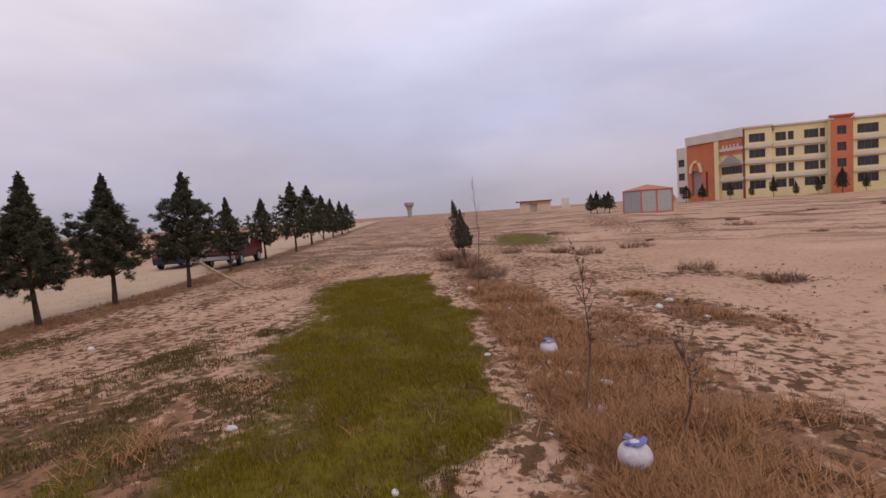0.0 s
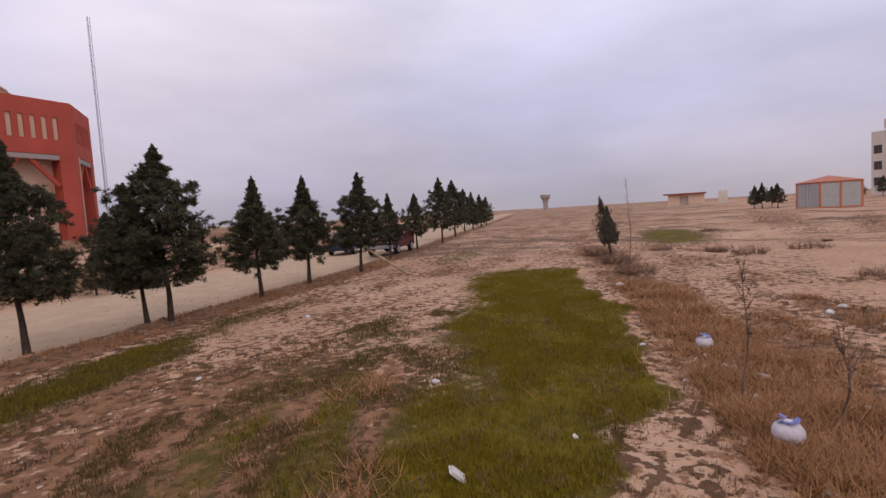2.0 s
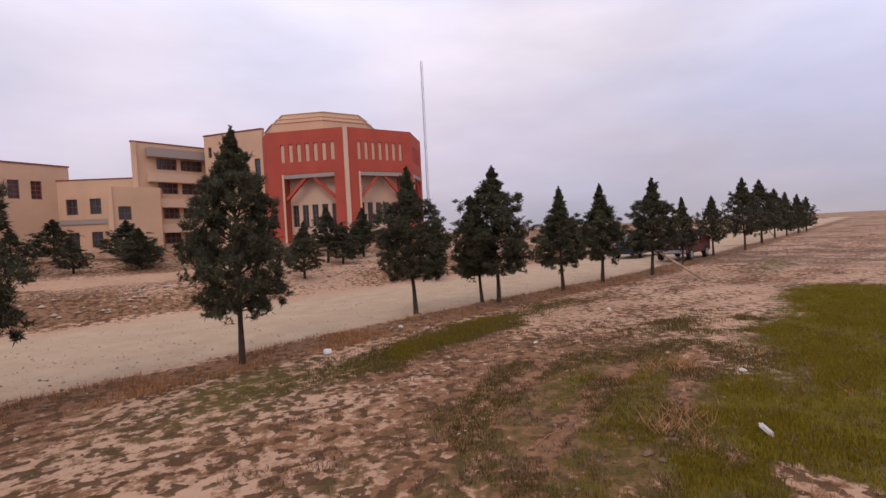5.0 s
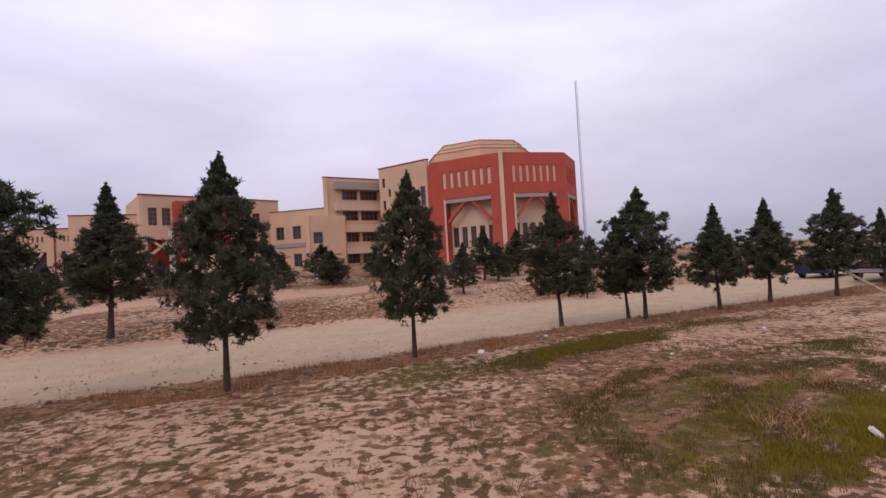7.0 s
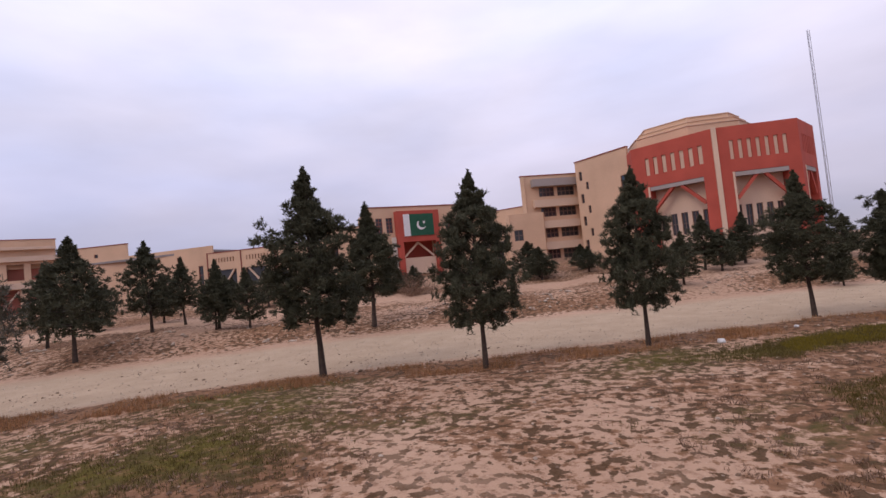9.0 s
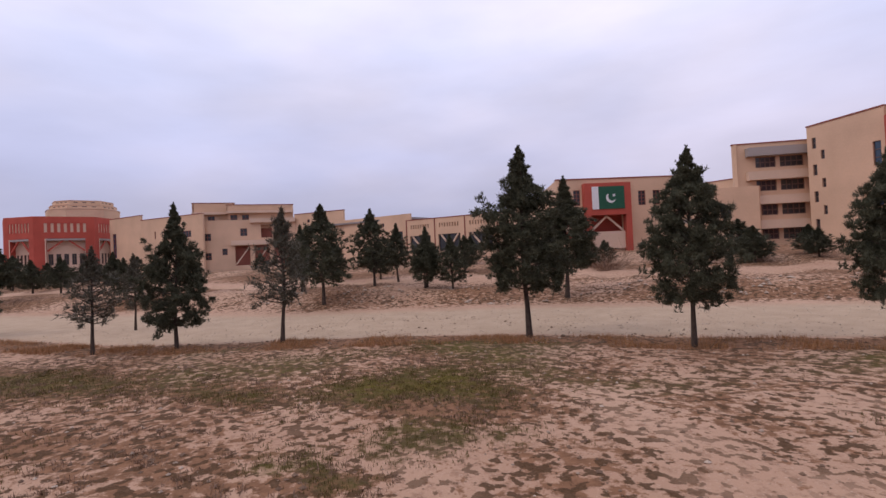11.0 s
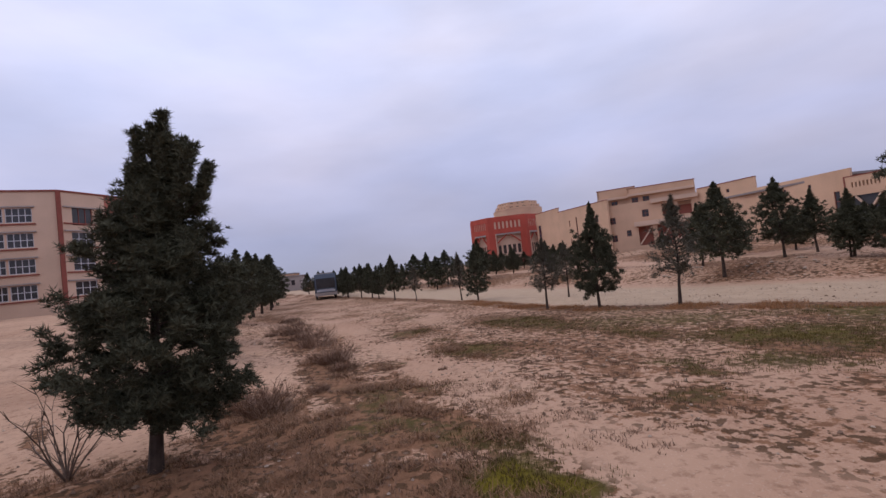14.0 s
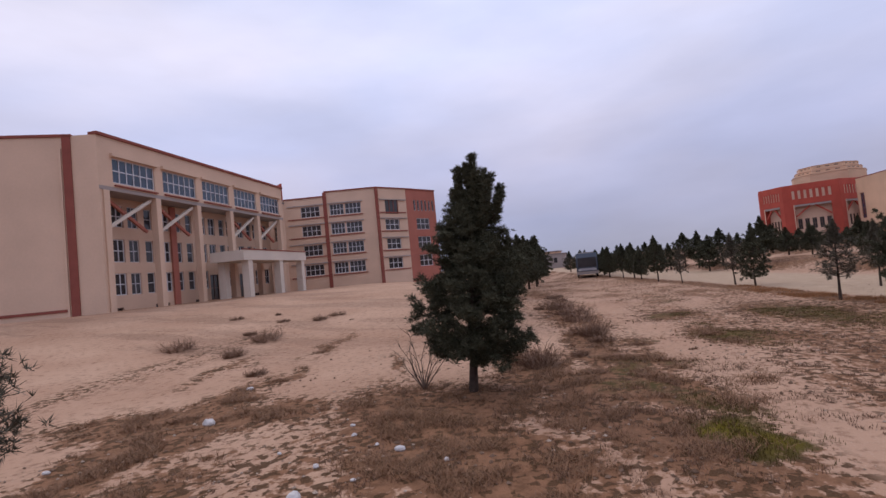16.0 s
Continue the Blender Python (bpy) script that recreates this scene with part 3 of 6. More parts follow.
# North side: hall, stair block, link, flag portal, slotted wing, rear blocks, far hall.
HALL_A = [(0.4, 55.0), (7.3, 51.0), (14.3, 52.5), (17.2, 57.6), (17.0, 64.0), (11.5, 68.5), (4.0, 68.0), (-0.5, 62.0)]
hall_a = octagon_hall(HALL_A, -0.2, 11.4, (0, 1, 2), "red octagonal hall with pale stepped roof beyond trees", corner=1, shift=(-2.2, -0.6))
HALL_B = [(-129.6, 18.8), (-124.2, 22.2), (-121.8, 31.6), (-127.0, 37.5), (-134.0, 40.0), (-141.0, 36.0), (-143.5, 27.0), (-138.0, 20.0)]
hall_b = octagon_hall(HALL_B, 0.0, 12.0, (0, 1, 2), "red octagonal hall with pale roof lantern, far off", shift=(1.0, 3.4), rise=1.75)

stair = thing("stair_block", -6, 62, 0, "tan rendered four-storey block with banded balconies", "building")
b = facade(stair, (-5.9, 62.1), (-0.2, 57.4), -0.3, 11.9, [(0.5, 0.95, z, z + 1.1, 1, 2, M_DARKFRAME, M_GLASS) for z in (1.4, 4.2, 6.9, 9.6)] + [(1.4, 1.8, z, z + 0.9, 1, 2, M_DARKFRAME, M_GLASS) for z in (2.9, 5.6, 8.4)]
           + [(6.3, 7.0, z, z + 2.2, 1, 3, M_DARKFRAME, M_BLUEGLASS) for z in (3.2, 6.8)], M_TAN)
facade(stair, (-5.9, 66.0), (-5.9, 62.1), -0.3, 11.9, [], M_TAN)
wbox(stair, b, -0.06, -0.06, 11.9, 7.4, 0.4, 12.03, M_TRIM, "coping")
slab(stair, inner([(-5.9, 62.1), (-0.2, 57.4), (1, 66), (-5.9, 70)], 0.94), 11.2, 11.5, M_ROOF)
b = facade(stair, (-12.3, 60.6), (-5.9, 64.4), -0.3, 11.0, [w for z in (0.7, 3.3, 5.9, 8.4) for w in ((2.2, 4.2, z, z + 1.15, 4, 2, M_DARKFRAME, M_GLASS), (4.6, 6.9, z, z + 1.15, 4, 2, M_DARKFRAME, M_GLASS))], M_TAN)
for z in (2.0, 4.6, 7.2, 9.75):
    wbox(stair, b, 1.2, -0.75, z - 0.15, 7.3, 0.0, z + 0.75, M_TAN2 if z < 9 else M_GREYR, "balcony_band", "projecting rendered balcony band")
wbox(stair, b, -0.06, -0.06, 11.0, 7.5, 0.4, 11.12, M_TRIM, "coping")
facade(stair, (-12.3, 66.0), (-12.3, 60.6), -0.3, 11.0, [], M_TAN)
slab(stair, inner([(-12.3, 60.6), (-5.9, 64.4), (-5.9, 72), (-12.3, 70)], 0.94), 10.3, 10.6, M_ROOF)
b = facade(stair, (-14.2, 58.6), (-10.1, 60.6), -0.3, 6.4, [(0.8, 1.9, 3.2, 4.5, 2, 2, M_DARKFRAME, M_GLASS)], M_TAN)
facade(stair, (-14.2, 64.0), (-14.2, 58.6), -0.3, 6.4, [], M_TAN)
facade(stair, (-10.1, 60.6), (-10.1, 62.0), -0.3, 6.4, [], M_TAN)
slab(stair, inner([(-14.2, 58.7), (-10.2, 60.7), (-10.2, 62), (-14.2, 63)], 0.94), 6.0, 6.25, M_ROOF)

link_wing = thing("link_wing", -16, 64, 0, "tan two-storey link wing with paired windows", "building")
b = facade(link_wing, (-20.2, 64.4), (-12.4, 62.0), -0.3, 7.5, [(0.8, 1.9, 4.0, 5.6, 2, 2, M_DARKFRAME, M_GLASS), (3.1, 4.2, 4.0, 5.6, 2, 2, M_DARKFRAME, M_GLASS), (5.4, 6.5, 4.0, 5.6, 2, 2, M_DARKFRAME, M_GLASS),
                                                              (0.8, 1.9, 0.6, 2.2, 2, 2, M_DARKFRAME, M_GLASS), (3.1, 4.2, 0.6, 2.2, 2, 2, M_DARKFRAME, M_GLASS)], M_TAN)
wbox(link_wing, b, 0, -0.06, 7.5, 8.1, 0.4, 7.6, M_TRIM, "coping")
wbox(link_wing, b, 0, -0.12, 3.0, 8.1, -0.002, 3.5, M_GREYR, "band")
slab(link_wing, inner([(-20.2, 64.5), (-12.4, 62.1), (-12.4, 72), (-20.2, 72)], 0.94), 6.9, 7.1, M_ROOF)

portal = thing("entrance_block", -25, 60, 0, "tan entrance block with red portal and flag panel", "building")
PA, PB = (-31.2, 54.0), (-19.8, 64.6)
PL = dist2(PA, PB)
b = facade(portal, PA, PB, -0.3, 8.8, [(0.05 * PL, 0.105 * PL, 5.6, 7.5, 2, 4, M_TRIM, M_GLASS), (0.135 * PL, 0.19 * PL, 5.6, 7.5, 2, 4, M_TRIM, M_GLASS), (0.04 * PL, 0.195 * PL, 1.0, 4.1),
                                       (0.66 * PL, 0.72 * PL, 5.4, 7.2, 2, 4, M_TRIM, M_GLASS), (0.78 * PL, 0.84 * PL, 5.4, 7.2, 2, 4, M_TRIM, M_GLASS), (0.88 * PL, 0.94 * PL, 1.2, 3.0, 2, 2, M_TRIM, M_GLASS), (0.25 * PL, 0.53 * PL, 0.2, 4.6)], M_TAN, th=0.5)
wbox(portal, b, -0.05, -0.08, 8.8, PL + 0.05, 0.5, 8.93, M_TRIM, "coping")
wbox(portal, b, 0.205 * PL, -0.9, -0.3, 0.25 * PL, -0.003, 8.2, M_RED, "portal_pier", "red portal pier")
wbox(portal, b, 0.53 * PL, -0.9, -0.3, 0.575 * PL, -0.003, 8.2, M_RED, "portal_pier", "red portal pier")
wbox(portal, b, 0.25 * PL, -0.9, 4.3, 0.53 * PL, -0.003, 8.2, M_RED, "portal_head", "red portal head")
wbox(portal, b, 0.17 * PL, -0.5, -0.3, 0.2 * PL, -0.003, 5.0, M_WHITE, "column", "pale concrete column")
wbox(portal, b, 0.25 * PL, -0.4, 0.2, 0.53 * PL, -0.2, 2.3, M_TAN2, "parapet", "pale entrance parapet")
wbox(portal, b, 0.02 * PL, 1.6, -0.3, 0.6 * PL, 1.8, 5.0, M_RED, "porch_back", "dark red wall inside the porch")
for a0, a1 in ((0.05, 0.19), (0.26, 0.39), (0.52, 0.39)):
    bar(portal, b, (a0 * PL, -0.1, 2.4), (a1 * PL, -0.1, 4.2), 0.16, M_TAN2, label="pale diagonal brace")
bar(portal, b, (0.19 * PL, -0.1, 2.4), (0.05 * PL, -0.1, 4.2), 0.16, M_TAN2, label="pale diagonal brace")
slab(portal, inner([PA, PB, (-22, 72), (-35, 66)], 0.94), 8.0, 8.3, M_ROOF)
facade(portal, (-37, 62), PA, -0.3, 8.8, [], M_TAN)
M_FLAGG = mat("green_cloth", (0.02, 0.095, 0.055), rough=0.8, vary=0.08, bump=0.02)
M_FLAGW = mat("white_cloth", (0.72, 0.70, 0.70), rough=0.8, vary=0.04, bump=0.02)
flag = thing("flag_panel", *[(PA[i] + (PB[i] - PA[i]) * 0.28) for i in (0, 1)], 5.0, "green and white flag panel with crescent on the portal", "flag")
fb = flag.matrix_basis.inverted() @ (portal.matrix_basis @ b)
f0, f1 = 0.262 * PL, 0.52 * PL
fs = (f1 - f0)
for nm, u0, u1, m in (("white_stripe", f0, f0 + 0.2 * fs, M_FLAGW), ("green_field", f0 + 0.2 * fs, f1, M_FLAGG)):
    ob = part(nm, box(u0, -0.99, 5.0, u1, -0.905, 7.75), m, flag, "white cloth stripe" if m is M_FLAGW else "green cloth field")
    ob.matrix_basis = fb
bm = bmesh.new()
cu, cz = f0 + 0.58 * fs, 6.35
outer = [(cu + 0.62 * math.cos(t), cz + 0.62 * math.sin(t)) for t in [radians(-15 - 210 * k / 20) for k in range(21)]]
inn = [(cu + 0.17 + 0.52 * math.cos(t), cz + 0.14 + 0.52 * math.sin(t)) for t in [radians(-218 + 196 * k / 20) for k in range(21)]]
ring = [bm.verts.new((u, -1.0, z)) for u, z in outer]
ring2 = [bm.verts.new((u, -1.0, z)) for u, z in inn[::-1]]
for k in range(20):
    bm.faces.new((ring[k], ring[k + 1], ring2[k + 1], ring2[k]))
ob = part("crescent", bm, M_FLAGW, flag, "white crescent")
ob.matrix_basis = fb
bm = bmesh.new()
sv = [bm.verts.new((cu + 0.38 + (0.24 if k % 2 == 0 else 0.1) * math.cos(radians(36 * k + 60)), -1.0, cz + 0.3 + (0.24 if k % 2 == 0 else 0.1) * math.sin(radians(36 * k + 60)))) for k in range(10)]
bm.faces.new(sv)
ob = part("star", bm, M_FLAGW, flag, "white star")
ob.matrix_basis = fb

low = thing("low_block", -35, 56, 0, "low tan flat-roofed block beside the entrance", "building")
b = facade(low, (-38.2, 53.6), (-31.2, 55.8), -0.3, 6.9, [(1.2, 2.2, 3.4, 4.8, 2, 2, M_TRIM, M_GLASS), (4.2, 5.2, 3.4, 4.8, 2, 2, M_TRIM, M_GLASS)], M_TAN)
wbox(low, b, -0.05, -0.06, 6.9, 7.4, 0.4, 7.0, M_TRIM, "coping")
slab(low, inner([(-38.2, 53.7), (-31.2, 55.9), (-31, 64), (-38, 64)], 0.94), 6.3, 6.5, M_ROOF)

wing = thing("slotted_wing", -50, 56, 0, "long tan wing with slots and braced bays", "building")
WA, WB = (-59.0, 55.5), (-37.8, 58.4)
WL = dist2(WA, WB)
wins = []
for k in range(4):
    u = WL * k / 4
    for j in range(8):
        s = u + 0.9 + 0.46 * j
        wins.append((s, s + 0.2, 4.7, 5.35))
    wins.append((u + 0.7, u + 4.6, 1.0, 3.6))
b = facade(wing, WA, WB, -1.5, 6.1, wins, M_TAN, th=0.4)
wbox(wing, b, 0, 0.3, 0.6, WL, 0.39, 5.6, M_GLASS, "dark_backing", "dark glazing behind the slots")
for k in range(4):
    u = WL * k / 4
    wbox(wing, b, u + 0.02, -0.1, -1.5, u + 0.16, -0.002, 6.1, M_TRIM, "downpipe", "brown-red vertical pipe")
    bar(wing, b, (u + 1.2, 0.1, 3.5), (u + 3.0, 0.1, 1.4), 0.15, M_TAN2)
    bar(wing, b, (u + 4.2, 0.1, 3.5), (u + 2.6, 0.1, 1.4), 0.15, M_TAN2)
wbox(wing, b, 0, -0.06, 6.1, WL, 0.4, 6.22, M_TRIM, "coping")
slab(wing, inner([WA, WB, (-38, 68), (-59, 68)], 0.94), 5.4, 5.6, M_ROOF)

rear = thing("rear_block", -90, 45, 0, "stepped tan block with roof storeys and terraces", "building")
facade(rear, (-74.0, 54.0), (-59.0, 55.6), -1.5, 7.4, [(12.6, 13.4, 0.5, 4.6, 1, 3, M_TRIM, M_GLASS), (5, 5.5, 5.6, 6.2, 1, 1, M_TRIM, M_GLASS), (9, 9.5, 5.6, 6.2, 1, 1, M_TRIM, M_GLASS)], M_TAN)
b = facade(rear, (-85.0, 51.4), (-74.0, 54.2), -1.5, 9.3, [(3, 3.6, 7.6, 8.2, 1, 1, M_TRIM, M_GLASS), (6, 6.6, 7.6, 8.2, 1, 1, M_TRIM, M_GLASS), (1.0, 3.4, 2.0, 4.6, 3, 2, M_TRIM, M_GLASS)], M_TAN)
wbox(rear, b, 0, -0.06, 9.3, 11.4, 0.4, 9.42, M_TRIM, "coping")
slab(rear, inner([(-85, 51.5), (-59, 55.7), (-59, 66), (-88, 66)], 0.96), 6.6, 6.9, M_ROOF)
b = facade(rear, (-95.0, 37.8), (-84.8, 51.4), -1.5, 8.6, [(1.0, 2.2, 4.9, 6.2, 2, 2, M_TRIM, M_GLASS), (1.0, 2.2, 1.4, 2.7, 2, 2, M_TRIM, M_GLASS), (4.0, 4.9, 2.2, 3.4, 1, 2, M_TRIM, M_GLASS), (6.2, 8.8, 0.2, 3.8), (9.6, 12.2, 0.2, 3.8), (13.0, 15.6, 0.2, 3.8), (7.2, 8.4, 5.6, 7.0, 2, 2, M_TRIM, M_GLASS), (10.8, 12.8, 5.2, 7.6), (13.6, 15.8, 5.2, 7.6)], M_TAN, th=0.5)
wbox(rear, b, 5.8, 1.6, -1.5, 16.5, 1.8, 8.0, M_DULLRED, "porch_back", "dark red wall behind the openings")
for u in (6.3, 9.7, 13.1):
    bar(rear, b, (u, 0.2, 0.4), (u + 2.4, 0.2, 3.6), 0.15, M_TAN2)
wbox(rear, b, 5.6, -0.5, 3.9, 16.8, -0.003, 4.8, M_TAN2, "terrace_parapet", "pale terrace parapet")
wbox(rear, b, 9.0, -0.6, 8.0, 17.0, 0.9, 8.75, M_TAN2, "canopy")
slab(rear, inner([(-95, 38), (-85, 51.5), (-95, 58), (-105, 45)], 0.93), 7.6, 7.9, M_ROOF)
for p, q, z in (((-92.4, 42.0), (-86.2, 52.0), 11.4), ((-97.4, 38.0), (-93.6, 44.2), 12.0)):
    b = facade(rear, p, q, 7.0, z, [(0.6, 1.8, 8.2, 9.6, 2, 2, M_TRIM, M_GLASS), (2.6, 3.8, 8.2, 9.6, 2, 2, M_TRIM, M_GLASS)], M_TAN)
    L = dist2(p, q)
    wbox(rear, b, -0.1, -0.06, z, L + 0.1, 0.4, z + 0.13, M_TRIM, "coping")
    wbox(rear, b, 0.0, -0.9, 9.85, L, -0.003, 10.3, M_TAN2, "sun_hood")
    d = Vector((q[0] - p[0], q[1] - p[1])).normalized()
    nx, ny = -d.y * 7, d.x * 7
    facade(rear, (p[0] + nx, p[1] + ny), p, 7.0, z, [(4.6, 5.8, 8.6, 9.8, 2, 2, M_TRIM, M_GLASS)], M_TAN)
    facade(rear, q, (q[0] + nx, q[1] + ny), 7.0, z, [], M_TAN)
    slab(rear, inner([p, q, (q[0] + nx, q[1] + ny), (p[0] + nx, p[1] + ny)], 0.93), z - 0.5, z - 0.2, M_ROOF)

plain = thing("plain_wing", -109, 34, 0, "tall plain tan wing with slim slits", "building")
b = facade(plain, (-110.5, 34.0), (-93.4, 38.0), -1.5, 10.0, [(4.0, 4.4, 6.2, 7.6, 1, 2, M_TRIM, M_GLASS), (4.0, 4.4, 2.2, 3.6, 1, 2, M_TRIM, M_GLASS), (6.6, 7.1, 0.2, 8.0, 1, 4, M_TRIM, M_GLASS), (11.2, 14.4, 6.0, 7.2, 4, 1, M_TRIM, M_GLASS), (11.2, 14.4, 2.6, 3.8, 4, 1, M_TRIM, M_GLASS)], M_TAN)
wbox(plain, b, 0, -0.06, 10.0, 17.5, 0.4, 10.12, M_TRIM, "coping")
b = facade(plain, (-122.0, 32.2), (-110.5, 34.0), -1.5, 11.0, [(1.0, 2.4, 3.0, 8.0, 2, 5, M_TRIM, M_BLUEGLASS)], M_TAN)
wbox(plain, b, 0, -0.06, 11.0, 11.7, 0.4, 11.12, M_TRIM, "coping")
slab(plain, inner([(-122, 32.3), (-110.5, 34.1), (-96, 37.5), (-100, 52), (-122, 50)], 0.94), 9.2, 9.5, M_ROOF)

# South-west: colonnaded block and the wing behind it.
colon = thing("colonnade_block", -21, -39, 3.0, "tan four-storey block with tall colonnade and braces", "building")
CK, CR = (-21.0, -38.6), (-48.0, -45.3)
CL = dist2(CK, CR)
B0, B1 = 2.6, 16.7
bay = CL / 5.25
top_wins, back_wins = [], []
for k in range(5):
    u = 1.1 + bay * k
    top_wins.append((u + 0.2, u + bay - 0.75, 13.25, 15.2, 6, 2, M_FRAME, M_BLUEGLASS))
    for lo, hi in ((10.2, 12.0), (7.3, 9.2), (4.6, 6.4)):
        back_wins.append((u + 0.15, u + 1.05, lo, hi, 1, 2, M_FRAME, M_GLASS))
        back_wins.append((u + 1.5, u + 3.2, lo, hi, 3, 2, M_FRAME, M_GLASS))
        if not (k in (2, 3) and lo < 5):
            back_wins.append((u + 3.65, u + 4.75, lo, hi, 2, 2, M_FRAME, M_GLASS))
    if k in (2, 3):
        back_wins.append((u + 3.4, u + 4.9, 3.2, 6.0, 2, 2, M_DARKFRAME, M_GLASS))
    back_wins.append((u + 0.9, u + 2.7, 3.1, 3.6, 4, 1, M_DARKFRAME, M_GLASS))
b = facade(colon, CK, CR, 12.9, B1, top_wins, M_TAN2, th=0.5)
c, s = (CR[0] - CK[0]) / CL, (CR[1] - CK[1]) / CL
nx, ny = -s, c
R2, K2 = (CR[0] + nx * 2.1, CR[1] + ny * 2.1), (CK[0] + nx * 2.1, CK[1] + ny * 2.1)
facade(colon, K2, R2, B0, 13.0, back_wins, M_TAN2, th=0.4, name="set_back_wall")
wbox(colon, b, 0.0, 0.003, 12.6, CL, 2.1, 12.897, M_GREYR, "soffit", "grey overhanging soffit")
for k in range(6):
    u = 0.65 + bay * k
    wbox(colon, b, u - 0.27, -0.004, B0, u + 0.27, 0.55, 12.6, M_TAN2, "column", "tall pale rendered column")
    if k in (0, 1, 3, 4):
        bar(colon, b, (u + 0.4, 0.4, 9.8), (u + bay - 0.5, 0.4, 12.4), 0.16, M_WHITE, label="pale diagonal brace")
        bar(colon, b, (u + bay - 0.4, 1.0, 9.8), (u + 0.5, 1.0, 12.4), 0.16, M_DULLRED, label="red diagonal brace")
for k in range(5):
    u = 1.1 + bay * k
    wbox(colon, b, u, -0.28, 15.25, u + bay - 0.55, -0.003, 15.5, M_TAN2, "window_hood")
    wbox(colon, b, u + 0.3, -0.14, 12.98, u + bay - 0.55, -0.003, 13.1, M_TRIM, "window_sill")
for u in (9.6, 13.4):
    wbox(colon, b, u, 1.9, B0, u + 0.7, 2.09, 12.5, M_DULLRED, "red_pier", "red facing pier between the windows")
wbox(colon, b, -0.1, -0.16, B1, CL + 0.1, 0.6, B1 + 0.22, M_TRIM, "coping", "brown-red coping")
# porch
wbox(colon, b, CL - 15.5, -3.6, 7.0, CL - 2.0, 0.0, 8.0, M_WHITE, "porch_canopy", "pale projecting porch canopy")
wbox(colon, b, CL - 15.5, -3.65, 8.003, CL - 2.0, -3.4, 8.12, M_TRIM, "porch_edge")
for u, n in ((CL - 3.1, -3.5), (CL - 8.4, -3.5), (CL - 14.6, -3.5), (CL - 14.6, -0.9)):
    wbox(colon, b, u, n, B0, u + 0.75, n + 0.75, 7.0, M_WHITE, "porch_column", "pale porch column")
for k in range(4):
    wbox(colon, b, CL - 14.6 - 0.2 * k, -4.6 - 0.35 * k, B0 - 0.6, CL - 1.0 + 0.2 * k, -0.8 - 0.01 * k, 3.3 - 0.16 * k, M_RED if k % 2 else M_GREYR, "porch_step", "stone porch step")
# corner with red strip, then the plain end wall
CC = (-20.1, -40.2)
facade(colon, CC, CK, B0 - 0.4, B1, [], M_TAN2, th=0.4)
EW = (-8.4, -55.5)
EL = dist2(EW, CC)
eb = facade(colon, EW, CC, B0 - 0.4, B1 - 0.1, [], M_TAN2, th=0.4, name="end_wall")
wbox(colon, eb, EL - 0.5, -0.1, B0 - 0.4, EL + 0.05, -0.003, B1, M_TRIM, "red_strip", "brown-red vertical strip")
wbox(colon, eb, EL - 0.72, -0.14, B0 - 0.4, EL - 0.6, -0.003, B1 - 1.0, M_TAN2, "downpipe")
wbox(colon, eb, 0, -0.1, B1 - 0.1, EL + 0.1, 0.5, B1 + 0.1, M_TRIM, "coping")
wbox(colon, eb, 0, -0.08, B0 + 1.1, EL - 0.8, -0.003, B0 + 1.3, M_TRIM, "plinth_band")
slab(colon, inner([EW, CC, CK, CR, (-40, -70)], 0.97), B1 - 0.8, B1 - 0.4, M_ROOF)
b = facade(colon, CR, (-49.6, -48.6), B0, B1 + 0.2, [(0.8, 2.4, lo, lo + 2.0, 2, 3, M_FRAME, M_GLASS) for lo in (3.8, 7.0, 10.0, 13.0)], M_TAN2)
wbox(colon, b, -0.1, -0.1, 15.3, 3.7, -0.003, B1 + 0.7, M_RED, "red_head", "red facing head band")
facade(colon, (-49.6, -48.6), (-53.0, -56.0), B0, B1 + 0.6, [], M_TAN2)

rear2 = thing("stepped_wing", -65, -41, 3.0, "tan four-storey wing with red trim and window bands", "building")
Q = [(-79.0, -45.0), (-76.5, -35.8), (-70.2, -38.2), (-64.8, -40.6), (-61.4, -48.0), (-58.9, -54.0), (-52.0, -55.5)]
Z0, Z1 = 0.9, 17.3
rows4 = (4.4, 7.5, 10.6, 13.6)


